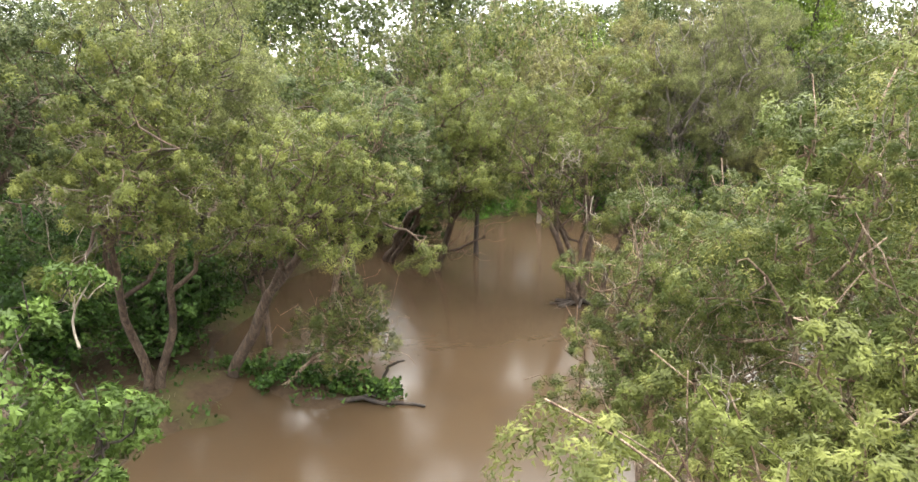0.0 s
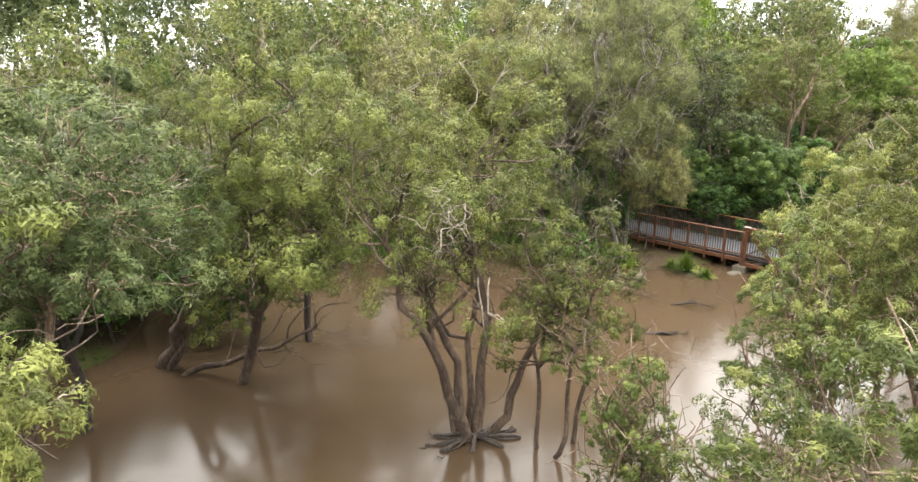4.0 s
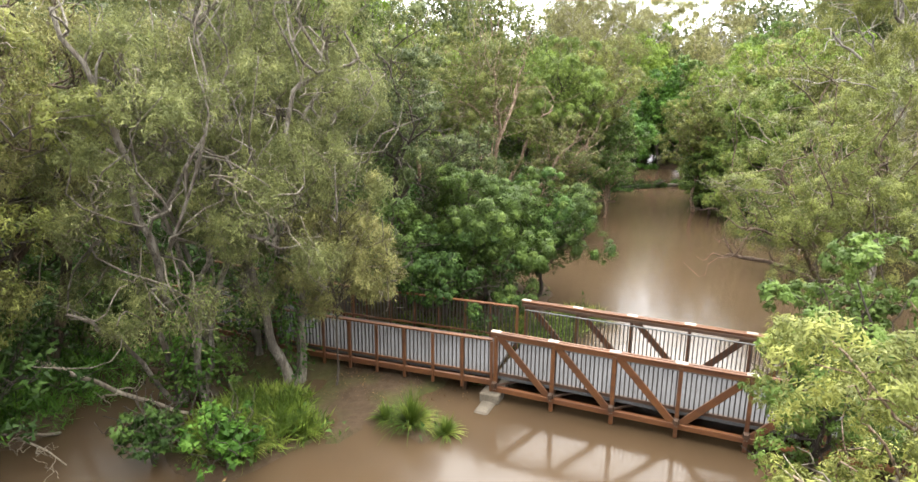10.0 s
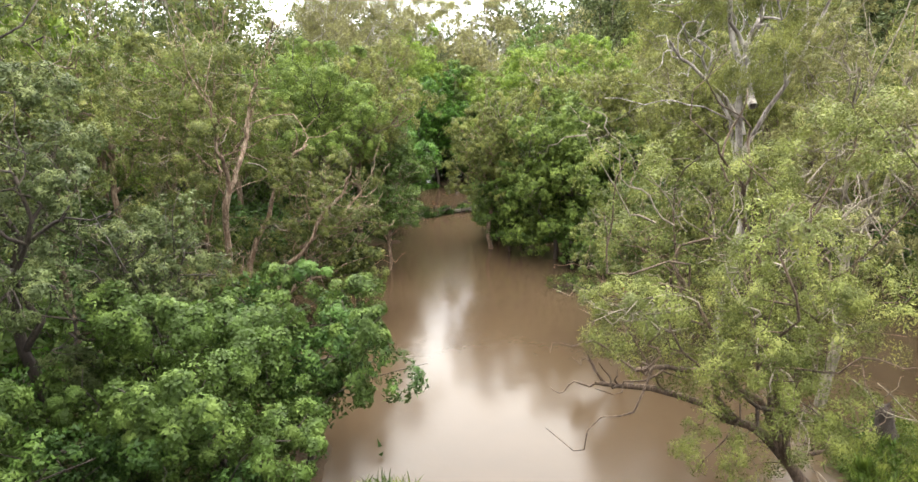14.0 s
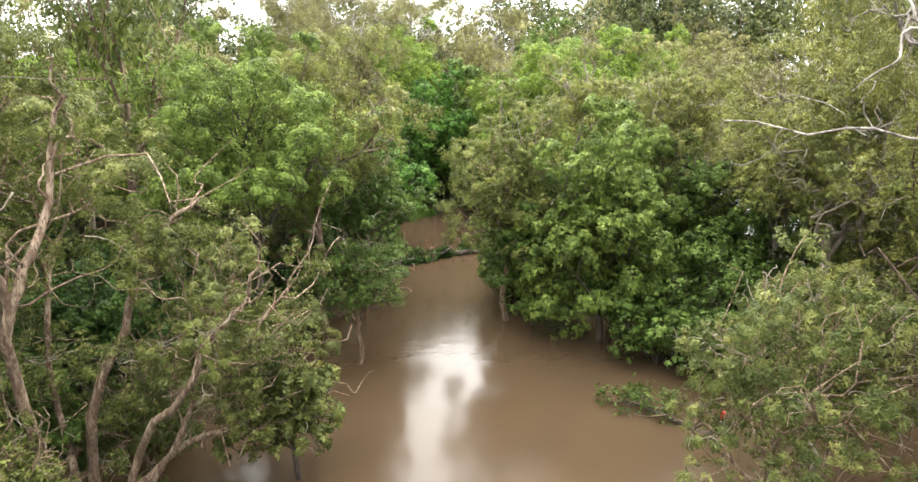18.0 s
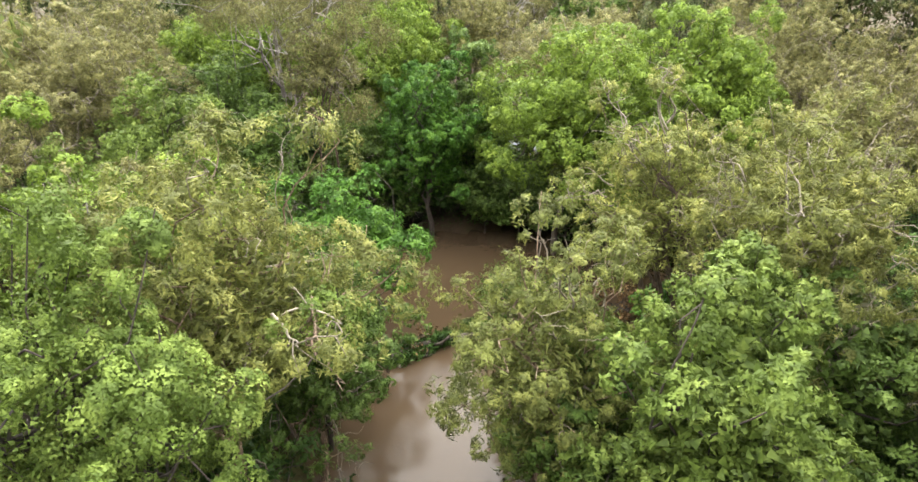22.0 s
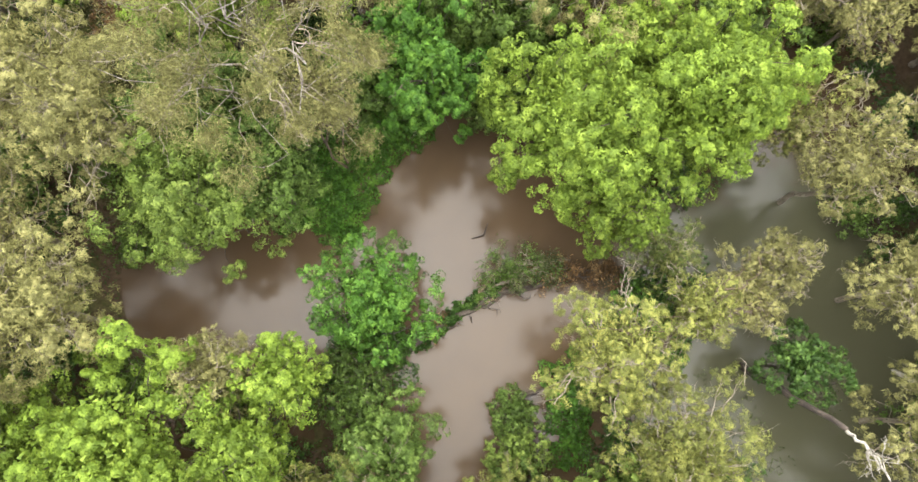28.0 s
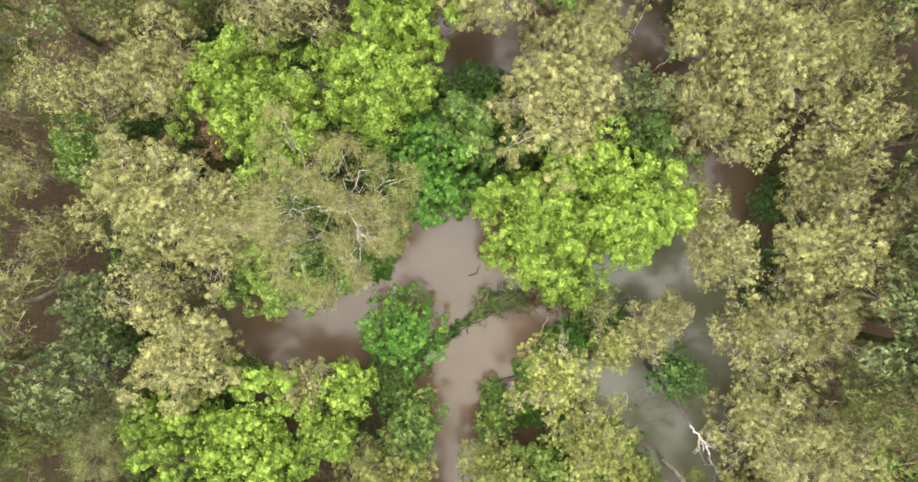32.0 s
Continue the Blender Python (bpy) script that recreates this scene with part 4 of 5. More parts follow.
# ---- forest floor: low leaves wherever the soil stands out of the water ----
n = 260000
x, y = rng.uniform(-25, 100, n), rng.uniform(0, 95, n)
h = ground_height(x, y)
patch = np.sin(0.7 * x + 1) * np.sin(0.6 * y) + 0.6 * np.sin(1.9 * x - 1.4 * y)
keep = (h > 0.02) & (patch > -0.9) & (np.hypot(x - 20, y - 42) > 3.2)
near = np.full(n, 1e9)
for (x0, y0, _), (x1, y1, _) in zip(TRACK[:-1], TRACK[1:]):
    s = np.clip(((x - x0) * (x1 - x0) + (y - y0) * (y1 - y0)) / ((x1 - x0) ** 2 + (y1 - y0) ** 2), 0, 1)
    near = np.minimum(near, np.hypot(x - x0 - s * (x1 - x0), y - y0 - s * (y1 - y0)))
keep &= near < 26
x, y, h = x[keep], y[keep], h[keep]
z = h + rng.random(len(x)) ** 1.5 * (0.25 + 0.45 * np.clip(patch[keep], 0, 1.2))
v, q = leaves(rng, np.stack([x, y, z], 1), rng.normal(0, 0.8, (len(x), 3)) + np.array([0, 0, 0.4]), 0.20, 0.05, 0.6, True)
tagged(new("undergrowth", mesh_of("undergrowth", v, q, LEAF["dark"])), "dark green undergrowth covering the forest floor", "plants", kind="stuff")

# ---- far woods, beyond the near trees ----
pieces = []
for k in range(310):
    a, d = rng.uniform(-0.5, 2.6) if k < 250 else rng.uniform(-0.4, 0.4), 44 + 90 * rng.random() ** 1.3
    x, y = 30 + d * math.cos(a), 40 + d * math.sin(a)
    if from_track(x, y) < 34:
        continue
    h, r = rng.uniform(19, 26) * (0.9 if 0.45 < a < 0.85 else 0.72 if 1.75 < a < 2.1 else 1.2), rng.uniform(4.0, 6.0)
    z = float(ground_height(x, y))
    v, q, mids, _ = crown_of(rng, (x, y, z + h * 0.62), (r, r, h * 0.38), "green", 2200, 2.0, simple=True)
    pieces.append((v, q))
    v, q = tube(bend(rng, (x, y, z - 0.2), (x, y, z + h * 0.6), 5), np.linspace(0.25, 0.12, 5), 4)
    pieces.append((v, np.concatenate([q[:, :3], q[:, [0, 2, 3]]])))
v, q = joined(pieces)
tagged(new("far_woods", mesh_of("far_woods", v, q, LEAF["grey"])), "hazy olive-green woodland beyond the creek", "woods", kind="stuff")


# ---- the footbridge ----
def box(x0, x1, y0, y1, z0, z1, edge=0.008):
    bm = bmesh.new()
    bmesh.ops.create_cube(bm, size=1.0)
    bmesh.ops.scale(bm, vec=(x1 - x0, y1 - y0, z1 - z0), verts=bm.verts)
    bmesh.ops.translate(bm, vec=((x0 + x1) / 2, (y0 + y1) / 2, (z0 + z1) / 2), verts=bm.verts)
    if edge:
        bmesh.ops.bevel(bm, geom=bm.edges[:], offset=edge, segments=1, affect="EDGES")
    return bm


def bar(a, b, wide, deep):
    """A straight bar of rectangular section from a to b, its depth upright."""
    a, b = Vector(a), Vector(b)
    d = b - a
    bm = box(-wide / 2, wide / 2, 0, d.length, -deep / 2, deep / 2)
    turn = d.to_track_quat("Y", "Z").to_matrix().to_4x4()
    bmesh.ops.transform(bm, matrix=Matrix.Translation(a) @ turn, verts=bm.verts)
    return bm


BAY, BAYS, WIDE = 1.76, 6, 3.03
u_angle = math.degrees(math.atan2(-0.901, 0.434))
bridge = tagged(new("footbridge"), "rust-brown steel truss footbridge with dark slim balusters over brown floodwater", "bridge")
bridge.matrix_basis = pose(21.9, 37.62, 0, 0, 0, u_angle)
baluster_mesh = bpy.data.meshes.new("baluster")
bm = box(-0.017, 0.017, -0.017, 0.017, 0, 1.06, 0)
bm.to_mesh(baluster_mesh)
bm.free()
baluster_mesh.materials.append(BAR_STEEL)
END = BAY * BAYS
part("deck", box(-0.05, END + 0.05, 0.12, WIDE - 0.12, 0.66, 0.75), DECKING, bridge, "dark grey non-slip deck")
for y, inside in ((0.0, 1), (WIDE, -1)):
    mat = RUST
    part("top_chord", box(-0.15, END + 0.15, y - 0.075, y + 0.075, 2.05, 2.17), mat, bridge)
    part("cap_rail", box(-0.15, END + 0.15, y - 0.11, y - 0.02, 2.19, 2.235), mat, bridge)
    part("cap_rail", box(-0.15, END + 0.15, y + 0.02, y + 0.11, 2.19, 2.235), mat, bridge)
    part("bottom_chord", box(-0.15, END + 0.15, y - 0.07, y + 0.07, 0.30, 0.46), mat, bridge)
    part("lower_plank", box(-0.15, END + 0.15, y + inside * 0.10 - 0.02, y + inside * 0.10 + 0.02, 2.03, 2.14), RUST_DARK, bridge)
    part("kerb_beam", box(0, END, y + inside * 0.17 - 0.04, y + inside * 0.17 + 0.04, 0.754, 0.86), RUST_DARK, bridge)
    part("handrail", box(0, END, y + inside * 0.15 - 0.03, y + inside * 0.15 + 0.03, 1.93, 1.965), GALV, bridge, "pale metal handrail")
    for k in range(BAYS + 1):
        s = k * BAY
        post = part("post", box(s - 0.055, s + 0.055, y - 0.055, y + 0.055, 0.02, 2.05), mat, bridge)
        part("cap_plate", box(s - 0.16, s + 0.16, y - 0.09, y + 0.09, 2.238, 2.256), PALE_CAP, post, "pale cap plate")
        part("bracket", box(s - 0.09, s + 0.09, y - inside * 0.08 - 0.03, y - inside * 0.08 + 0.03, 0.47, 0.62), RUST_DARK, post)
        for dz in (0.38, 2.11):
            for dx in (-0.03, 0.03):
                part("bolt", box(s + dx - 0.012, s + dx + 0.012, y - inside * 0.075 - 0.012, y - inside * 0.075 + 0.012, dz - 0.012, dz + 0.012, 0.003), GALV, post)
        if k < BAYS:
            part("bottom_brace", bar((s + 0.06, y, 0.5), (s + BAY - 0.06, WIDE / 2, 0.53), 0.05, 0.06), RUST_DARK, bridge)
            a, b = (s + 0.12, s + BAY - 0.08) if k < BAYS / 2 else (s + BAY - 0.12, s + 0.08)
            part("diagonal", bar((a, y, 2.06), (b, y, 0.42), 0.06, 0.20), mat, bridge)
    for k in range(int(END / 0.125)):
        part_mesh("baluster", baluster_mesh, bridge, place=pose(0.06 + k * 0.125, y + inside * 0.15, 0.87))
for k in range(BAYS + 1):
    part("cross_beam", box(k * BAY - 0.05, k * BAY + 0.05, -0.25, WIDE + 0.25, 0.50, 0.64), RUST_DARK, bridge)


def approach(start, turn, bays, step, name_label, lift=0.0):
    """A railed deck on posts: start is its near corner, and it runs along its own x."""
    it = tagged(new("boardwalk"), name_label, "bridge", "boardwalk runs")
    it.matrix_basis = pose(*start, lift, 0, 0, turn)
    length = bays * step
    part("deck", box(-0.02, length, 0.1, WIDE - 0.1, 0.655, 0.745), DECKING, it, "dark grey non-slip deck")
    for y, inside in ((0.0, 1), (WIDE, -1)):
        part("top_rail", box(0, length, y - 0.075, y + 0.075, 1.92, 1.97), RUST, it)
        part("bottom_rail", box(0, length, y - 0.03, y + 0.03, 0.80, 0.87), RUST, it)
        part("edge_beam", box(0, length, y - 0.05, y + 0.05, 0.46, 0.64), RUST, it)
        for k in range(bays + 1):
            s = min(k * step, length - 0.03) + 0.03
            part("post", box(s - 0.045, s + 0.045, y - inside * 0.06 - 0.045, y - inside * 0.06 + 0.045, 0.28, 1.92), RUST, it)
            if k % 2 == 0:
                part("support_post", box(s - 0.05, s + 0.05, y + inside * 0.3 - 0.05, y + inside * 0.3 + 0.05, -1.2, 0.62), RUST_DARK, it)
        for k in range(int(length / 0.13)):
            part_mesh("baluster", baluster_mesh, it, place=pose(0.05 + k * 0.13, y, 0.868))
    return it


# west: two straight runs that bend towards the bank; the far side of each lies to the walker's right
wd = math.radians(120.0)
ax, ay = 21.87 + 7 * 0.97 * math.cos(wd), 37.75 + 7 * 0.97 * math.sin(wd)
approach((ax, ay), 120.0 + 180.0, 7, 0.97, "railed rust-brown boardwalk leading onto the footbridge")
wd2 = math.radians(112.0)
bx, by = ax + 8 * 0.97 * math.cos(wd2), ay + 8 * 0.97 * math.sin(wd2)
approach((bx, by), 112.0 + 180.0, 8, 0.97, "railed boardwalk running back into the sheoaks", lift=-0.006)
e0 = Matrix.Translation((21.9, 37.62, 0)) @ Matrix.Rotation(radians(u_angle), 4, "Z") @ Vector((END + 0.1, 0, 0))
approach((e0.x, e0.y), u_angle + 4, 6, 0.97, "railed boardwalk beyond the footbridge", lift=-0.006)
for s in (-0.1, END + 0.1):
    pier = tagged(new("bridge_pier"), "weathered concrete pier block under the footbridge", "pier", "bridge piers")
    pier.matrix_basis = pose(21.9, 37.62, 0, 0, 0, u_angle) @ pose(s, 0, 0)
    for y in (0.0, WIDE):
        part("block", box(-0.3, 0.3, y - 0.3, y + 0.3, -1.0, 0.29, 0.03), CONCRETE, pier)
    part("footing", box(-0.22, 0.22, -1.0, WIDE + 0.5, -0.9, 0.06, 0.05), CONCRETE, pier, "narrow concrete footing slab")


# ---- low plants: creeper mats, grass, reeds ----
def mat_of(name, text, spots, leaf, per=90, long=0.13, wide=0.05, tall=0.3, seed=0):
    """Leafy ground cover over round spots, as one thing that nobody could count."""
    g = np.random.default_rng(seed)
    out = []
    for cx, cy, r in spots:
        n = int(per * 3.14 * r * r)
        a, d = g.uniform(0, 6.283, n), r * np.sqrt(g.random(n))
        d *= 1 + 0.25 * np.sin(3 * a + cx) + 0.15 * np.sin(7 * a + cy)
        x, y = cx + d * np.cos(a), cy + d * np.sin(a)
        lump = 0.5 + 0.5 * np.sin(x * 2.3 + cx) * np.sin(y * 2.1)
        z = np.maximum(ground_height(x, y), 0) + tall * lump * g.random(n) + 0.02
        way = g.normal(0, 0.8, (n, 3)) + np.array([0, 0, 0.5])
        out.append(leaves(g, np.stack([x, y, z], 1), way, long, wide, 0.7))
    v, q = joined(out)
    return tagged(new(name, mesh_of(name, v, q, LEAF[leaf])), text, "plants", kind="stuff")


mat_of("creeper_mat", "bright green creeper spreading over the pond bank", ((63.4, 66.4, 2.2), (65.8, 65.6, 1.8), (66.4, 68.0, 2.2), (68.2, 65.6, 1.6), (63.4, 69.2, 2.0), (69.6, 64.6, 1.2), (61.8, 68.0, 1.2), (62.4, 65.0, 1.2), (70.6, 63.6, 0.8), (70.4, 70.4, 2.0), (71.6, 73.2, 2.0), (67.4, 72.2, 1.8)), "weed", 280, 0.16, 0.06, 0.45, seed=11)
mat_of("creeper_mat", "green creeper on a low island between the creek and the flooded side channel", ((66.0, 45.4, 1.9), (65.2, 43.6, 1.1), (63.6, 46.8, 1.6), (67.4, 47.0, 1.3), (60.4, 48.8, 1.3), (58.6, 47.2, 1.4), (57.0, 46.6, 1.2), (62.0, 48.0, 1.2), (64.6, 48.2, 1.0)), "weed", 280, 0.15, 0.055, 0.4, seed=12)
mat_of("creeper_mat", "dark green creeper along a shallow bank under trees", ((55.6, 60.6, 1.6), (56.4, 57.8, 1.3), (54.0, 58.8, 1.5), (57.2, 63.0, 1.0), (53.2, 61.0, 1.4)), "dark", 220, seed=13)
mat_of("creeper_mat", "dark leafy creeper on a muddy spit", ((-5.9, 19.0, 0.9), (-4.4, 18.6, 0.8), (-3.2, 18.2, 0.8), (-2.2, 17.7, 0.6), (-7.2, 19.6, 0.7)), "dark", 260, 0.16, 0.06, 0.75, seed=14)
mat_of("grass_bank", "lush dark green grass on the flooded bank", ((8.4, 46.2, 2.2), (10.2, 45.6, 1.6), (11.6, 47.0, 1.8), (13.2, 46.6, 1.4), (9.0, 44.9, 1.2), (6.2, 47.4, 2.4), (10.6, 47.6, 1.7), (4.0, 46.0, 2.4), (7.0, 44.6, 1.2), (1.5, 44.0, 2.2)), "weed", 170, 0.42, 0.02, 0.25, seed=15)
mat_of("grass_bank", "green grass at the edge of the floodwater", ((37.6, 29.2, 1.5), (36.0, 28.2, 1.7), (39.4, 28.6, 1.0), (42.9, 31.8, 0.8), (44.0, 31.0, 0.7), (34.4, 28.0, 1.2)), "grass", 150, 0.4, 0.02, 0.2, seed=16)
mat_of("grass_bank", "soft yellow-green grass on a small mud island", ((15.9, 40.2, 1.2), (14.7, 40.8, 1.1), (16.4, 41.4, 1.0)), "grass", 420, 0.5, 0.018, 0.45, seed=17)
mat_of("grass_bank", "tall green grass between the shrubs and the boardwalk", ((25.6, 40.4, 1.2), (24.0, 41.4, 1.0), (27.4, 39.9, 1.1), (29.2, 40.0, 0.9), (23.0, 43.0, 0.9)), "grass", 300, 0.5, 0.02, 0.4, seed=18)
mat_of("floating_weed", "patches of pale green weed on the flooded side channel", ((63.5, 38.0, 1.3), (62.2, 36.0, 1.2), (64.6, 41.0, 0.8), (67.6, 33.8, 1.0)), "grey", 26, 0.12, 0.05, 0.02, seed=19)
mat_of("leaf_litter", "brown fallen leaves and bark on the mud under the boardwalk", ((19.8, 40.2, 1.5), (18.6, 41.6, 1.3), (20.6, 38.8, 1.0)), "dead", 36, 0.07, 0.016, 0.02, seed=20)


def grass_clump(x, y, r, text, blades=260, seed=0):
    """A tussock of arching strap leaves."""
    g = np.random.default_rng(seed)
    out = []
    for _ in range(blades):
        a, ln = g.uniform(0, 6.283), r * g.uniform(0.6, 1.15)
        out_dir, lean = np.array([math.cos(a), math.sin(a), 0]), g.uniform(0.15, 1.0)
        s = np.linspace(0, 1, 5)[:, None]
        mid = out_dir * s * ln * lean + np.array([0, 0, 1.0]) * (s * ln * (1.15 - 0.5 * lean) - 0.75 * lean * ln * s * s) + out_dir * 0.06
        side = np.array([-math.sin(a), math.cos(a), 0]) * 0.016 * (1 - s ** 2 + 0.05)
        v = np.concatenate([mid + side, mid - side])
        q = np.array([[k, k + 1, k + 6, k + 5] for k in range(4)])
        out.append((v, q))
    v, q = joined(out)
    it = tagged(new("grass_tussock", mesh_of("grass_tussock", v, q, LEAF["grass"])), text, "grass", "grass tussocks")
    it.location = (x, y, max(0.0, float(ground_height(x, y))) - 0.02)
    return it


grass_clump(18.9, 37.9, 1.15, "arching bright green grass tussock in the shallows", 340, 1)
grass_clump(19.5, 37.1, 0.7, "small pale green grass tussock beside a larger one", 200, 2)
grass_clump(18.6, 38.7, 0.7, "yellowish grass tussock on the mud bank", 160, 3)
grass_clump(14.9, 39.5, 0.95, "green reed tussock on a small island", 260, 4)
grass_clump(16.4, 39.5, 0.8, "pale green grass tussock at an island's edge", 220, 5)
grass_clump(15.6, 42.0, 0.9, "green grass tussock at a tree's foot", 220, 6)
grass_clump(28.6, 39.8, 0.8, "green grass tussock beside the footbridge", 200, 7)
grass_clump(36.6, 29.6, 0.8, "green grass tussock in the shallows", 200, 8)
tree("dark", 14.2, 39.2, 0.85, 0.1, 1.7, seed=110, low=-0.3, leaf="weed", label="small bright leafy shrub on a mud island")
tree("dark", 12.9, 40.8, 0.9, 0.1, 1.5, seed=111, low=-0.3)

# climbers round the big trunk by the boardwalk
g = np.random.default_rng(31)
for k, (cx, cy, top, r, n) in enumerate(((17.7, 42.6, 4.4, 0.34, 700), (14.6, 43.0, 4.6, 0.45, 900), (25.6, 47.8, 4.0, 0.35, 500))):
    a, z = g.uniform(0, 6.283, n), g.random(n) ** 0.8 * top
    rad = r * (0.5 + 1.3 * g.random(n) ** 2) * (1 + 0.5 * np.sin(2.3 * z + 2 * a))
    p = np.stack([cx + rad * np.cos(a), cy + rad * np.sin(a), z], 1)
    v, q = leaves(g, p, np.stack([np.cos(a), np.sin(a), -0.9 + 0 * a], 1) + g.normal(0, 0.4, (n, 3)), 0.15, 0.05, 0.5)
    vine = tagged(new("climbing_vine"), "bright green climber hanging on a tree trunk", "vine", "climbers")
    vine.location = (cx, cy, 0)
    part_mesh("leaves", mesh_of("leaves", v - np.array([cx, cy, 0]), q, LEAF["weed"]), vine)
    for s in range(3):
        w = np.linspace(0, 1, 14)[:, None]
        turn = 6.283 * (0.9 * w + s / 3)
        v, q = tube(np.concatenate([r * 0.8 * np.cos(turn), r * 0.8 * np.sin(turn), w * top], 1), np.linspace(0.025, 0.01, 14), 4)
        part_mesh("stem", mesh_of("stem", v, q, BARK["dark"], True), vine)


# ---- dead wood ----
def dead_wood(name, text, way, r0, r1, bark, forks=0, seed=0, leafy=0, wild=0.10, reach=1.0, sides=8, leaf="dead"):
    """A log or fallen branch along way, with forks and, if any, withered leaves."""
    g = np.random.default_rng(seed)
    way = [np.array(w, float) for w in way]
    base = way[0].copy()
    pts = np.concatenate([bend(g, a, b, 6, wild=wild)[: 6 if k == len(way) - 2 else 5] for k, (a, b) in enumerate(zip(way[:-1], way[1:]))]) - base
    it = tagged(new(name), text, "log" if "log" in name else "branch", "flood debris")
    it.location = base
    rad = np.linspace(r0, r1, len(pts))
    ends = np.concatenate([rad[:1] * 0.1, rad, rad[-1:] * 0.1])
    v, q = tube(np.concatenate([pts[:1] - unit(pts[1] - pts[0]) * r0 * 0.5, pts, pts[-1:] + unit(pts[-1] - pts[-2]) * r1 * 0.5]), ends, sides)
    part_mesh("stem", mesh_of("stem", v, q, BARK[bark], True), it)
    tips = []
    for _ in range(forks):
        k = g.integers(len(pts) // 3, len(pts))
        d = unit(pts[-1] - pts[0] + g.normal(0, 0.6, 3) * np.linalg.norm(pts[-1] - pts[0]))
        d[2] = abs(d[2]) * 0.7 + 0.08
        e = pts[k] + d * g.uniform(0.5, 1.2) * reach
        w = bend(g, pts[k], e, 8, wild=0.3)
        pieces = [tube(w, np.linspace(rad[k] * 0.55, 0.008, 8), 5)]
        for _ in range(3):
            m = g.integers(2, 7)
            f = w[m] + unit(d + g.normal(0, 0.7, 3)) * g.uniform(0.25, 0.6) * reach
            pieces.append(tube(bend(g, w[m], f, 6, wild=0.3), np.linspace(rad[k] * 0.3, 0.006, 6), 4))
            tips.append(f)
        v, q = joined(pieces)
        part_mesh("branch", mesh_of("branch", v, q, BARK[bark], True), it)
    if leafy and tips:
        c = np.array(tips)[g.integers(0, len(tips), leafy)] + g.normal(0, 0.16 * reach ** 0.5, (leafy, 3))
        v, q = leaves(g, c, g.normal(0, 1, (leafy, 3)), 0.16, 0.04, 0.4)
        part_mesh("leaves", mesh_of("leaves", v, q, LEAF[leaf]), it)
    return it


# the log jam across the creek
dead_wood("drift_log", "dark waterlogged log at the foot of a log jam", ((57.2, 57.9, 0.05), (60.0, 56.6, 0.10), (62.6, 55.3, 0.05)), 0.20, 0.09, "dark", 4, 1, reach=1.0)
dead_wood("drift_log", "pale peeled log lying on top of a log jam", ((62.2, 55.9, 0.15), (63.6, 55.4, 0.35), (65.2, 55.3, 1.0)), 0.16, 0.09, "paper", 2, 2, reach=1.4)
dead_wood("drift_log", "dark branch trailing in the creek", ((60.6, 56.5, 0.08), (62.6, 54.6, 0.12), (63.4, 54.2, 0.06)), 0.11, 0.03, "dark", 5, 3, reach=0.8)
dead_wood("fallen_branch", "tangle of half-dead branches over a log jam", ((67.4, 51.6, 0.1), (66.0, 53.4, 0.9), (64.6, 55.2, 1.0)), 0.13, 0.05, "twig", 18, 4, leafy=2600, reach=1.5, leaf="green")
dead_wood("fallen_branch", "brown brushwood caught at the end of a log jam", ((67.6, 49.8, 0.1), (66.8, 51.0, 0.5), (65.8, 52.4, 0.4)), 0.10, 0.04, "dark", 20, 5, leafy=1700, reach=1.3)
dead_wood("fallen_branch", "withered branch lying in the pond", ((58.2, 56.9, 0.05), (59.4, 57.6, 0.2), (60.8, 57.0, 0.2)), 0.08, 0.03, "twig", 6, 6, leafy=200, reach=0.9)
dead_wood("drift_log", "long mossy log lying under a log jam", ((56.6, 58.6, 0.0), (59.6, 57.0, 0.22), (63.4, 54.6, 0.12), (66.4, 51.4, 0.1)), 0.20, 0.12, "dark", 6, 501, reach=1.1)
dead_wood("fallen_branch", "grey half-dead brushwood piled against a log jam", ((62.8, 55.6, 0.2), (64.6, 54.0, 0.8), (66.4, 52.4, 1.3)), 0.10, 0.04, "twig", 16, 502, leafy=1800, reach=1.2, leaf="grey")
dead_wood("fallen_branch", "brown brushwood piled at the island end of a log jam", ((65.4, 52.6, 0.1), (66.6, 50.6, 0.5), (67.6, 48.8, 0.5)), 0.09, 0.04, "dark", 16, 503, leafy=1500, reach=1.1)
dead_wood("drift_log", "forked driftwood trailing from a log jam", ((60.8, 56.2, 0.1), (62.4, 55.0, 0.15), (64.2, 53.9, 0.1)), 0.10, 0.03, "paper", 6, 504, reach=0.7)
tree("dark", 58.2, 59.4, 1.5, 0.0, 2.8, seed=505, low=-0.4, leaf="weed", label="bright leafy shrub at the foot of a log jam")
tree("dark", 57.0, 61.2, 1.3, 0.0, 2.2, seed=506, low=-0.4, leaf="weed")
mat_of("creeper_mat", "dark green creeper grown over a log jam", tuple((57.2 + 6.6 * k / 11, 58.3 - 3.7 * k / 11 + 0.25 * (k % 2), 0.6 - 0.02 * k) for k in range(12)) + tuple((58.6 + 4.0 * k / 6, 57.0 - 1.5 * k / 6, 0.36) for k in range(7)), "dark", 700, 0.14, 0.05, 0.7, seed=21)
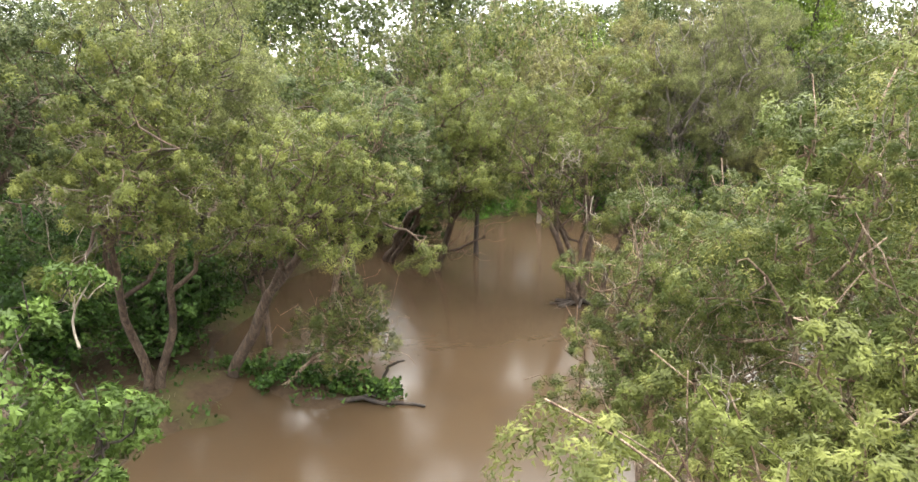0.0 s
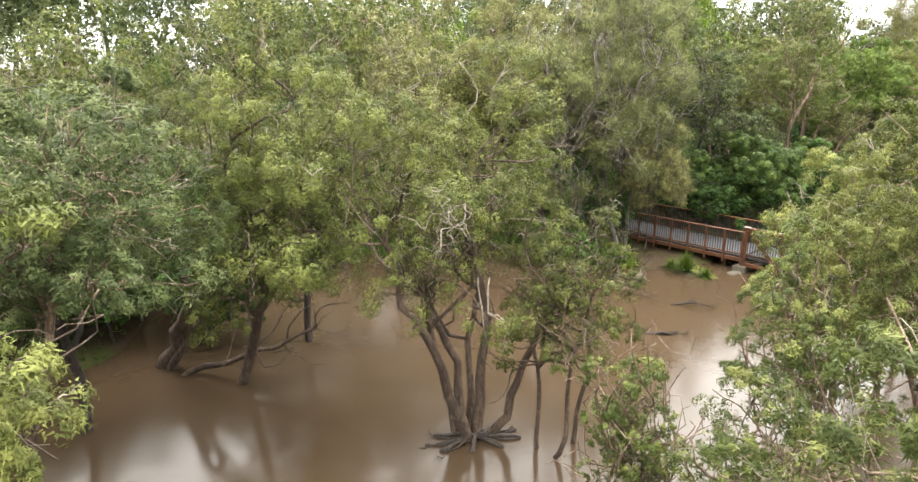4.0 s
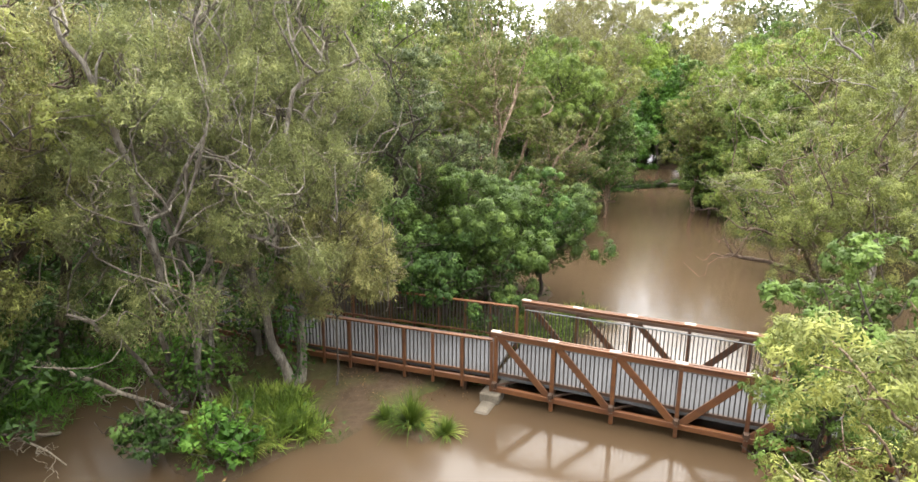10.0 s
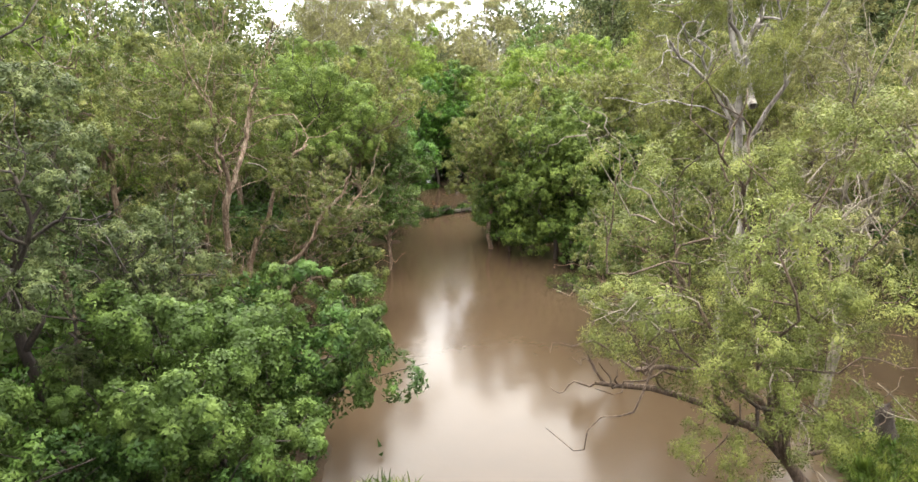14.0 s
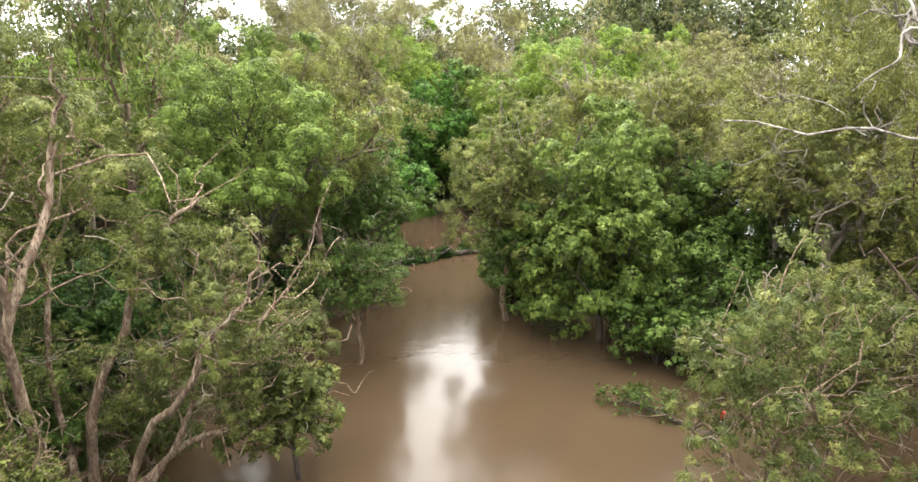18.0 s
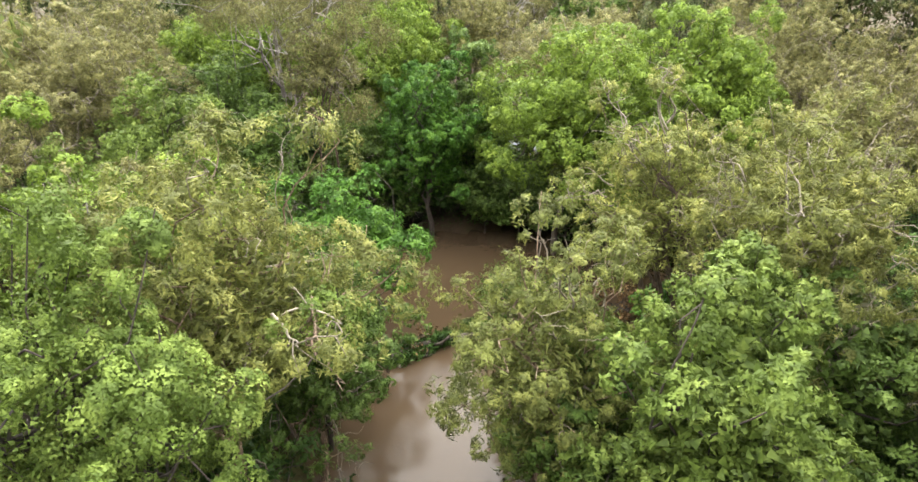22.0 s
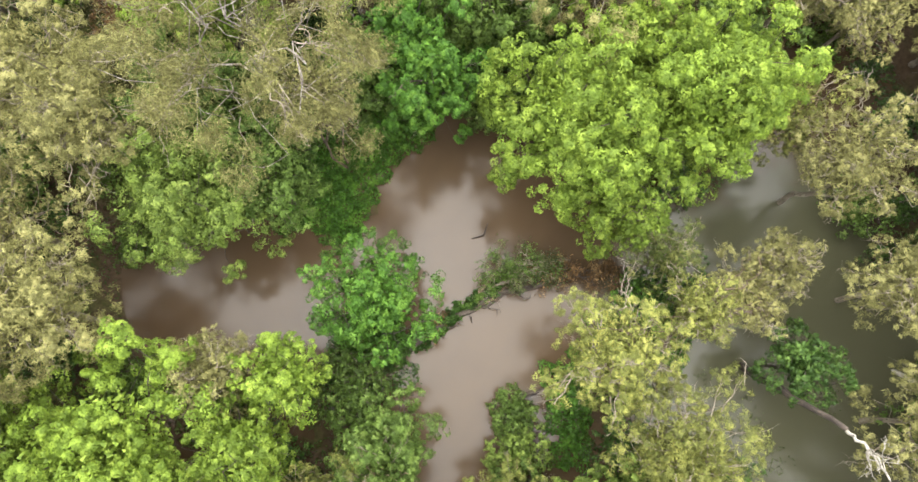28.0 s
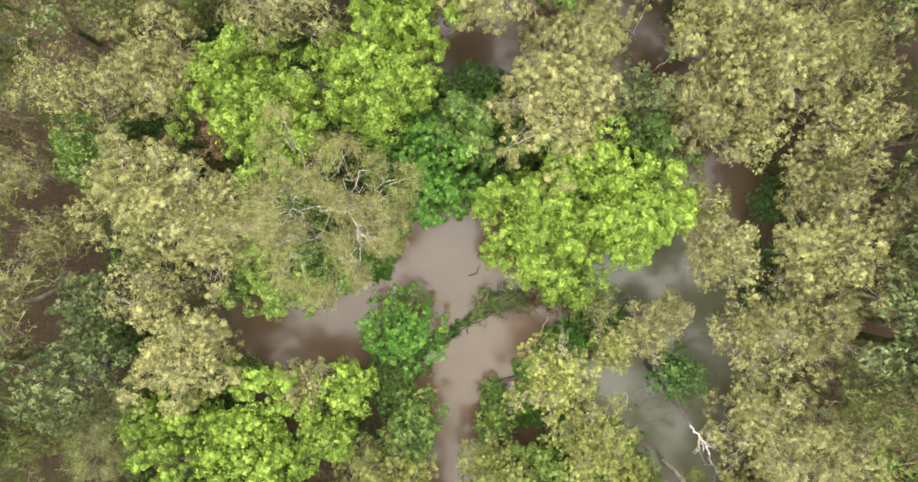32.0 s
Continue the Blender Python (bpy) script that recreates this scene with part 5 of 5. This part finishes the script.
dead_wood("drift_log", "thin stick standing out of the pond", ((65.6, 57.7, -0.1), (66.2, 57.0, 0.2), (67.0, 57.1, 0.5)), 0.07, 0.03, "dark", 0, 7, wild=0.03)
dead_wood("drift_log", "broken dark log jutting from the bank into the creek", ((60.0, 49.0, 0.25), (59.0, 50.0, 0.35), (58.2, 50.8, 0.45)), 0.11, 0.16, "dark", 0, 8, wild=0.03)
dead_wood("drift_log", "weathered log half sunk along the creek bank", ((66.4, 49.2, 0.0), (65.0, 49.4, 0.15), (63.6, 49.0, 0.05)), 0.10, 0.06, "paper", 2, 9, reach=0.6)
dead_wood("dead_snag", "leaning dead trunk with bleached white branches over the flooded channel", ((66.5, 39.6, -0.4), (65.4, 38.6, 3.9), (64.1, 37.1, 8.3)), 0.24, 0.12, "dark", 0, 10, wild=0.05)
dead_wood("fallen_branch", "bleached white dead branch with crooked arms", ((64.1, 37.1, 8.2), (63.6, 36.2, 8.8), (62.8, 35.0, 9.0)), 0.09, 0.05, "gum", 7, 11, reach=1.5, wild=0.3)
dead_wood("fallen_branch", "bleached white dead branch above the side channel", ((63.6, 48.0, 7.6), (64.8, 48.9, 8.8), (65.6, 49.6, 9.4)), 0.035, 0.012, "twig", 12, 12, reach=0.9, wild=0.5)
dead_wood("fallen_log", "pale smooth gum trunk leaning across the flooded side channel", ((70.4, 32.0, -0.4), (70.0, 27.6, 1.2), (69.6, 22.4, 2.6)), 0.15, 0.08, "gum", 2, 13, reach=2.0, wild=0.05)
# a marker stake by a sunken branch
stake = tagged(new("marker_stake"), "white marker stake with a red cap standing in the creek", "stake")
stake.location = (47.8, 39.0, 0)
RED = worn_material("faded_red_paint", (0.34, 0.020, 0.016), (0.42, 0.030, 0.022), 6.0, 0.5)
part("pole", box(-0.05, 0.05, -0.05, 0.05, -1.0, 0.34, 0.012), worn_material("chalky_white_paint", (0.42, 0.41, 0.38), (0.52, 0.51, 0.48), 6.0, 0.6), stake, "white pole")
part("cap", box(-0.06, 0.06, -0.06, 0.06, 0.344, 0.62, 0.015), RED, stake, "red cap")
# debris by the first reach and the bridge
dead_wood("fallen_branch", "dead branches lying in the brown water", ((8.0, 40.6, 0.0), (9.0, 40.0, 0.2), (10.0, 39.4, 0.1)), 0.045, 0.015, "paper", 8, 14, reach=0.9)
dead_wood("fallen_branch", "long dead branch lying in the brown water", ((10.4, 38.6, 0.05), (12.0, 37.7, 0.25), (12.9, 37.4, 0.05)), 0.042, 0.015, "paper", 6, 15, leafy=160, reach=0.8)
dead_wood("fallen_branch", "twiggy dead branch poking out of the water", ((14.0, 36.2, 0.0), (14.7, 35.8, 0.25), (15.5, 35.2, 0.05)), 0.035, 0.012, "paper", 7, 16, reach=0.6)
dead_wood("fallen_branch", "dark twigs poking out of the water", ((15.9, 34.2, 0.0), (16.7, 33.6, 0.2), (17.4, 33.2, 0.05)), 0.05, 0.02, "dark", 7, 17, reach=0.5)
dead_wood("fallen_branch", "bare dead sapling leaning over the grassy bank", ((8.6, 45.0, 0.0), (8.0, 44.2, 0.9), (7.2, 43.8, 1.6)), 0.05, 0.02, "twig", 8, 18, reach=1.1)
dead_wood("fallen_branch", "arched dead branch at the water's edge", ((11.4, 44.0, 0.0), (10.4, 43.0, 0.7), (11.2, 42.0, 0.1)), 0.05, 0.015, "twig", 5, 19, reach=0.9)
dead_wood("fallen_log", "long thin fallen trunk sloping into the water", ((10.4, 46.6, 1.8), (12.6, 44.6, 0.9), (14.6, 42.6, 0.0)), 0.09, 0.05, "twig", 2, 20, reach=0.9, wild=0.05)
dead_wood("drift_log", "dark floating log in the brown creek", ((13.0, 31.6, 0.0), (13.7, 31.3, 0.05), (14.4, 31.2, 0.0)), 0.09, 0.05, "dark", 3, 21, reach=0.4)
dead_wood("fallen_branch", "leafy fallen branch trailing in the creek", ((47.4, 39.2, 0.0), (47.5, 40.75, 0.2), (47.6, 42.2, 0.15)), 0.08, 0.03, "dark", 7, 22, leafy=600, reach=0.8, leaf="green")
dead_wood("drift_log", "dark driftwood on a muddy spit", ((-4.4, 17.5, 0.05), (-2.6, 17.3, 0.12), (-1.0, 17.1, 0.05)), 0.09, 0.04, "dark", 2, 23, reach=0.5)
dead_wood("drift_log", "dark curved stick standing on a muddy spit", ((-2.6, 18.4, 0.0), (-2.2, 18.4, 0.7), (-1.7, 18.3, 0.95)), 0.06, 0.04, "dark", 0, 24)
dead_wood("drift_log", "bleached root at the water's edge", ((-9.8, 16.6, 0.05), (-9.0, 16.9, 0.25), (-8.2, 17.2, 0.1)), 0.06, 0.03, "twig", 4, 25, reach=0.5)
dead_wood("tree_stump_log", "broken dark stump standing in the shallows", ((38.7, 29.0, -0.4), (38.7, 29.0, 0.5), (38.6, 29.1, 1.2)), 0.32, 0.22, "dark", 2, 26, reach=0.3)
for k in range(9):
    a = k * 0.7
    dead_wood("drift_log", "dark flood debris caught round a tree's stems", ((5.2 - 1.3 * math.cos(a), 25.9 - 0.6 * math.sin(a), 0.02), (5.2, 25.8, 0.18), (5.2 + 1.2 * math.cos(a + 0.4), 25.8 + 0.55 * math.sin(a + 0.4), 0.03)), 0.06, 0.02, "dark", 1, 40 + k, reach=0.4, sides=6)


def palm(x, y, seed=0):
    """A young palm: fronds of many leaflets round a short stem."""
    g = np.random.default_rng(seed)
    it = tagged(new("young_palm"), "young green palm with arching fronds on the pond bank", "palm")
    it.location = (x, y, float(ground_height(x, y)) - 0.05)
    v, q = tube(bend(g, (0, 0, -0.1), (0, 0, 1.3), 6), np.linspace(0.12, 0.08, 6), 8)
    part_mesh("stem", mesh_of("stem", v, q, BARK["dark"], True), it)
    for k in range(11):
        a, ln = k * 2.4, g.uniform(1.6, 2.2)
        s = np.linspace(0, 1, 9)[:, None]
        d = np.array([math.cos(a), math.sin(a), 0.0])
        rib = np.array([0, 0, 1.3]) + d * s * ln * 0.85 + np.array([0, 0, 1.0]) * (s * 0.9 - 1.3 * s * s) * ln * 0.7
        pieces = [tube(rib, np.linspace(0.02, 0.006, 9), 4)]
        side = np.array([-d[1], d[0], 0.0])
        t = np.linspace(0.12, 1, 26)[:, None]
        p = np.stack([np.interp(t[:, 0], s[:, 0], rib[:, c]) for c in range(3)], 1)
        for sg in (1, -1):
            pieces.append(leaves(g, p, side * sg + d * 0.6 + np.array([0, 0, -0.25]) + np.zeros((26, 3)), 0.45, 0.03, 0.9))
        v, q = joined(pieces)
        part_mesh("frond", mesh_of("frond", v, q, LEAF["weed"]), it)


palm(69.4, 66.2, 1)
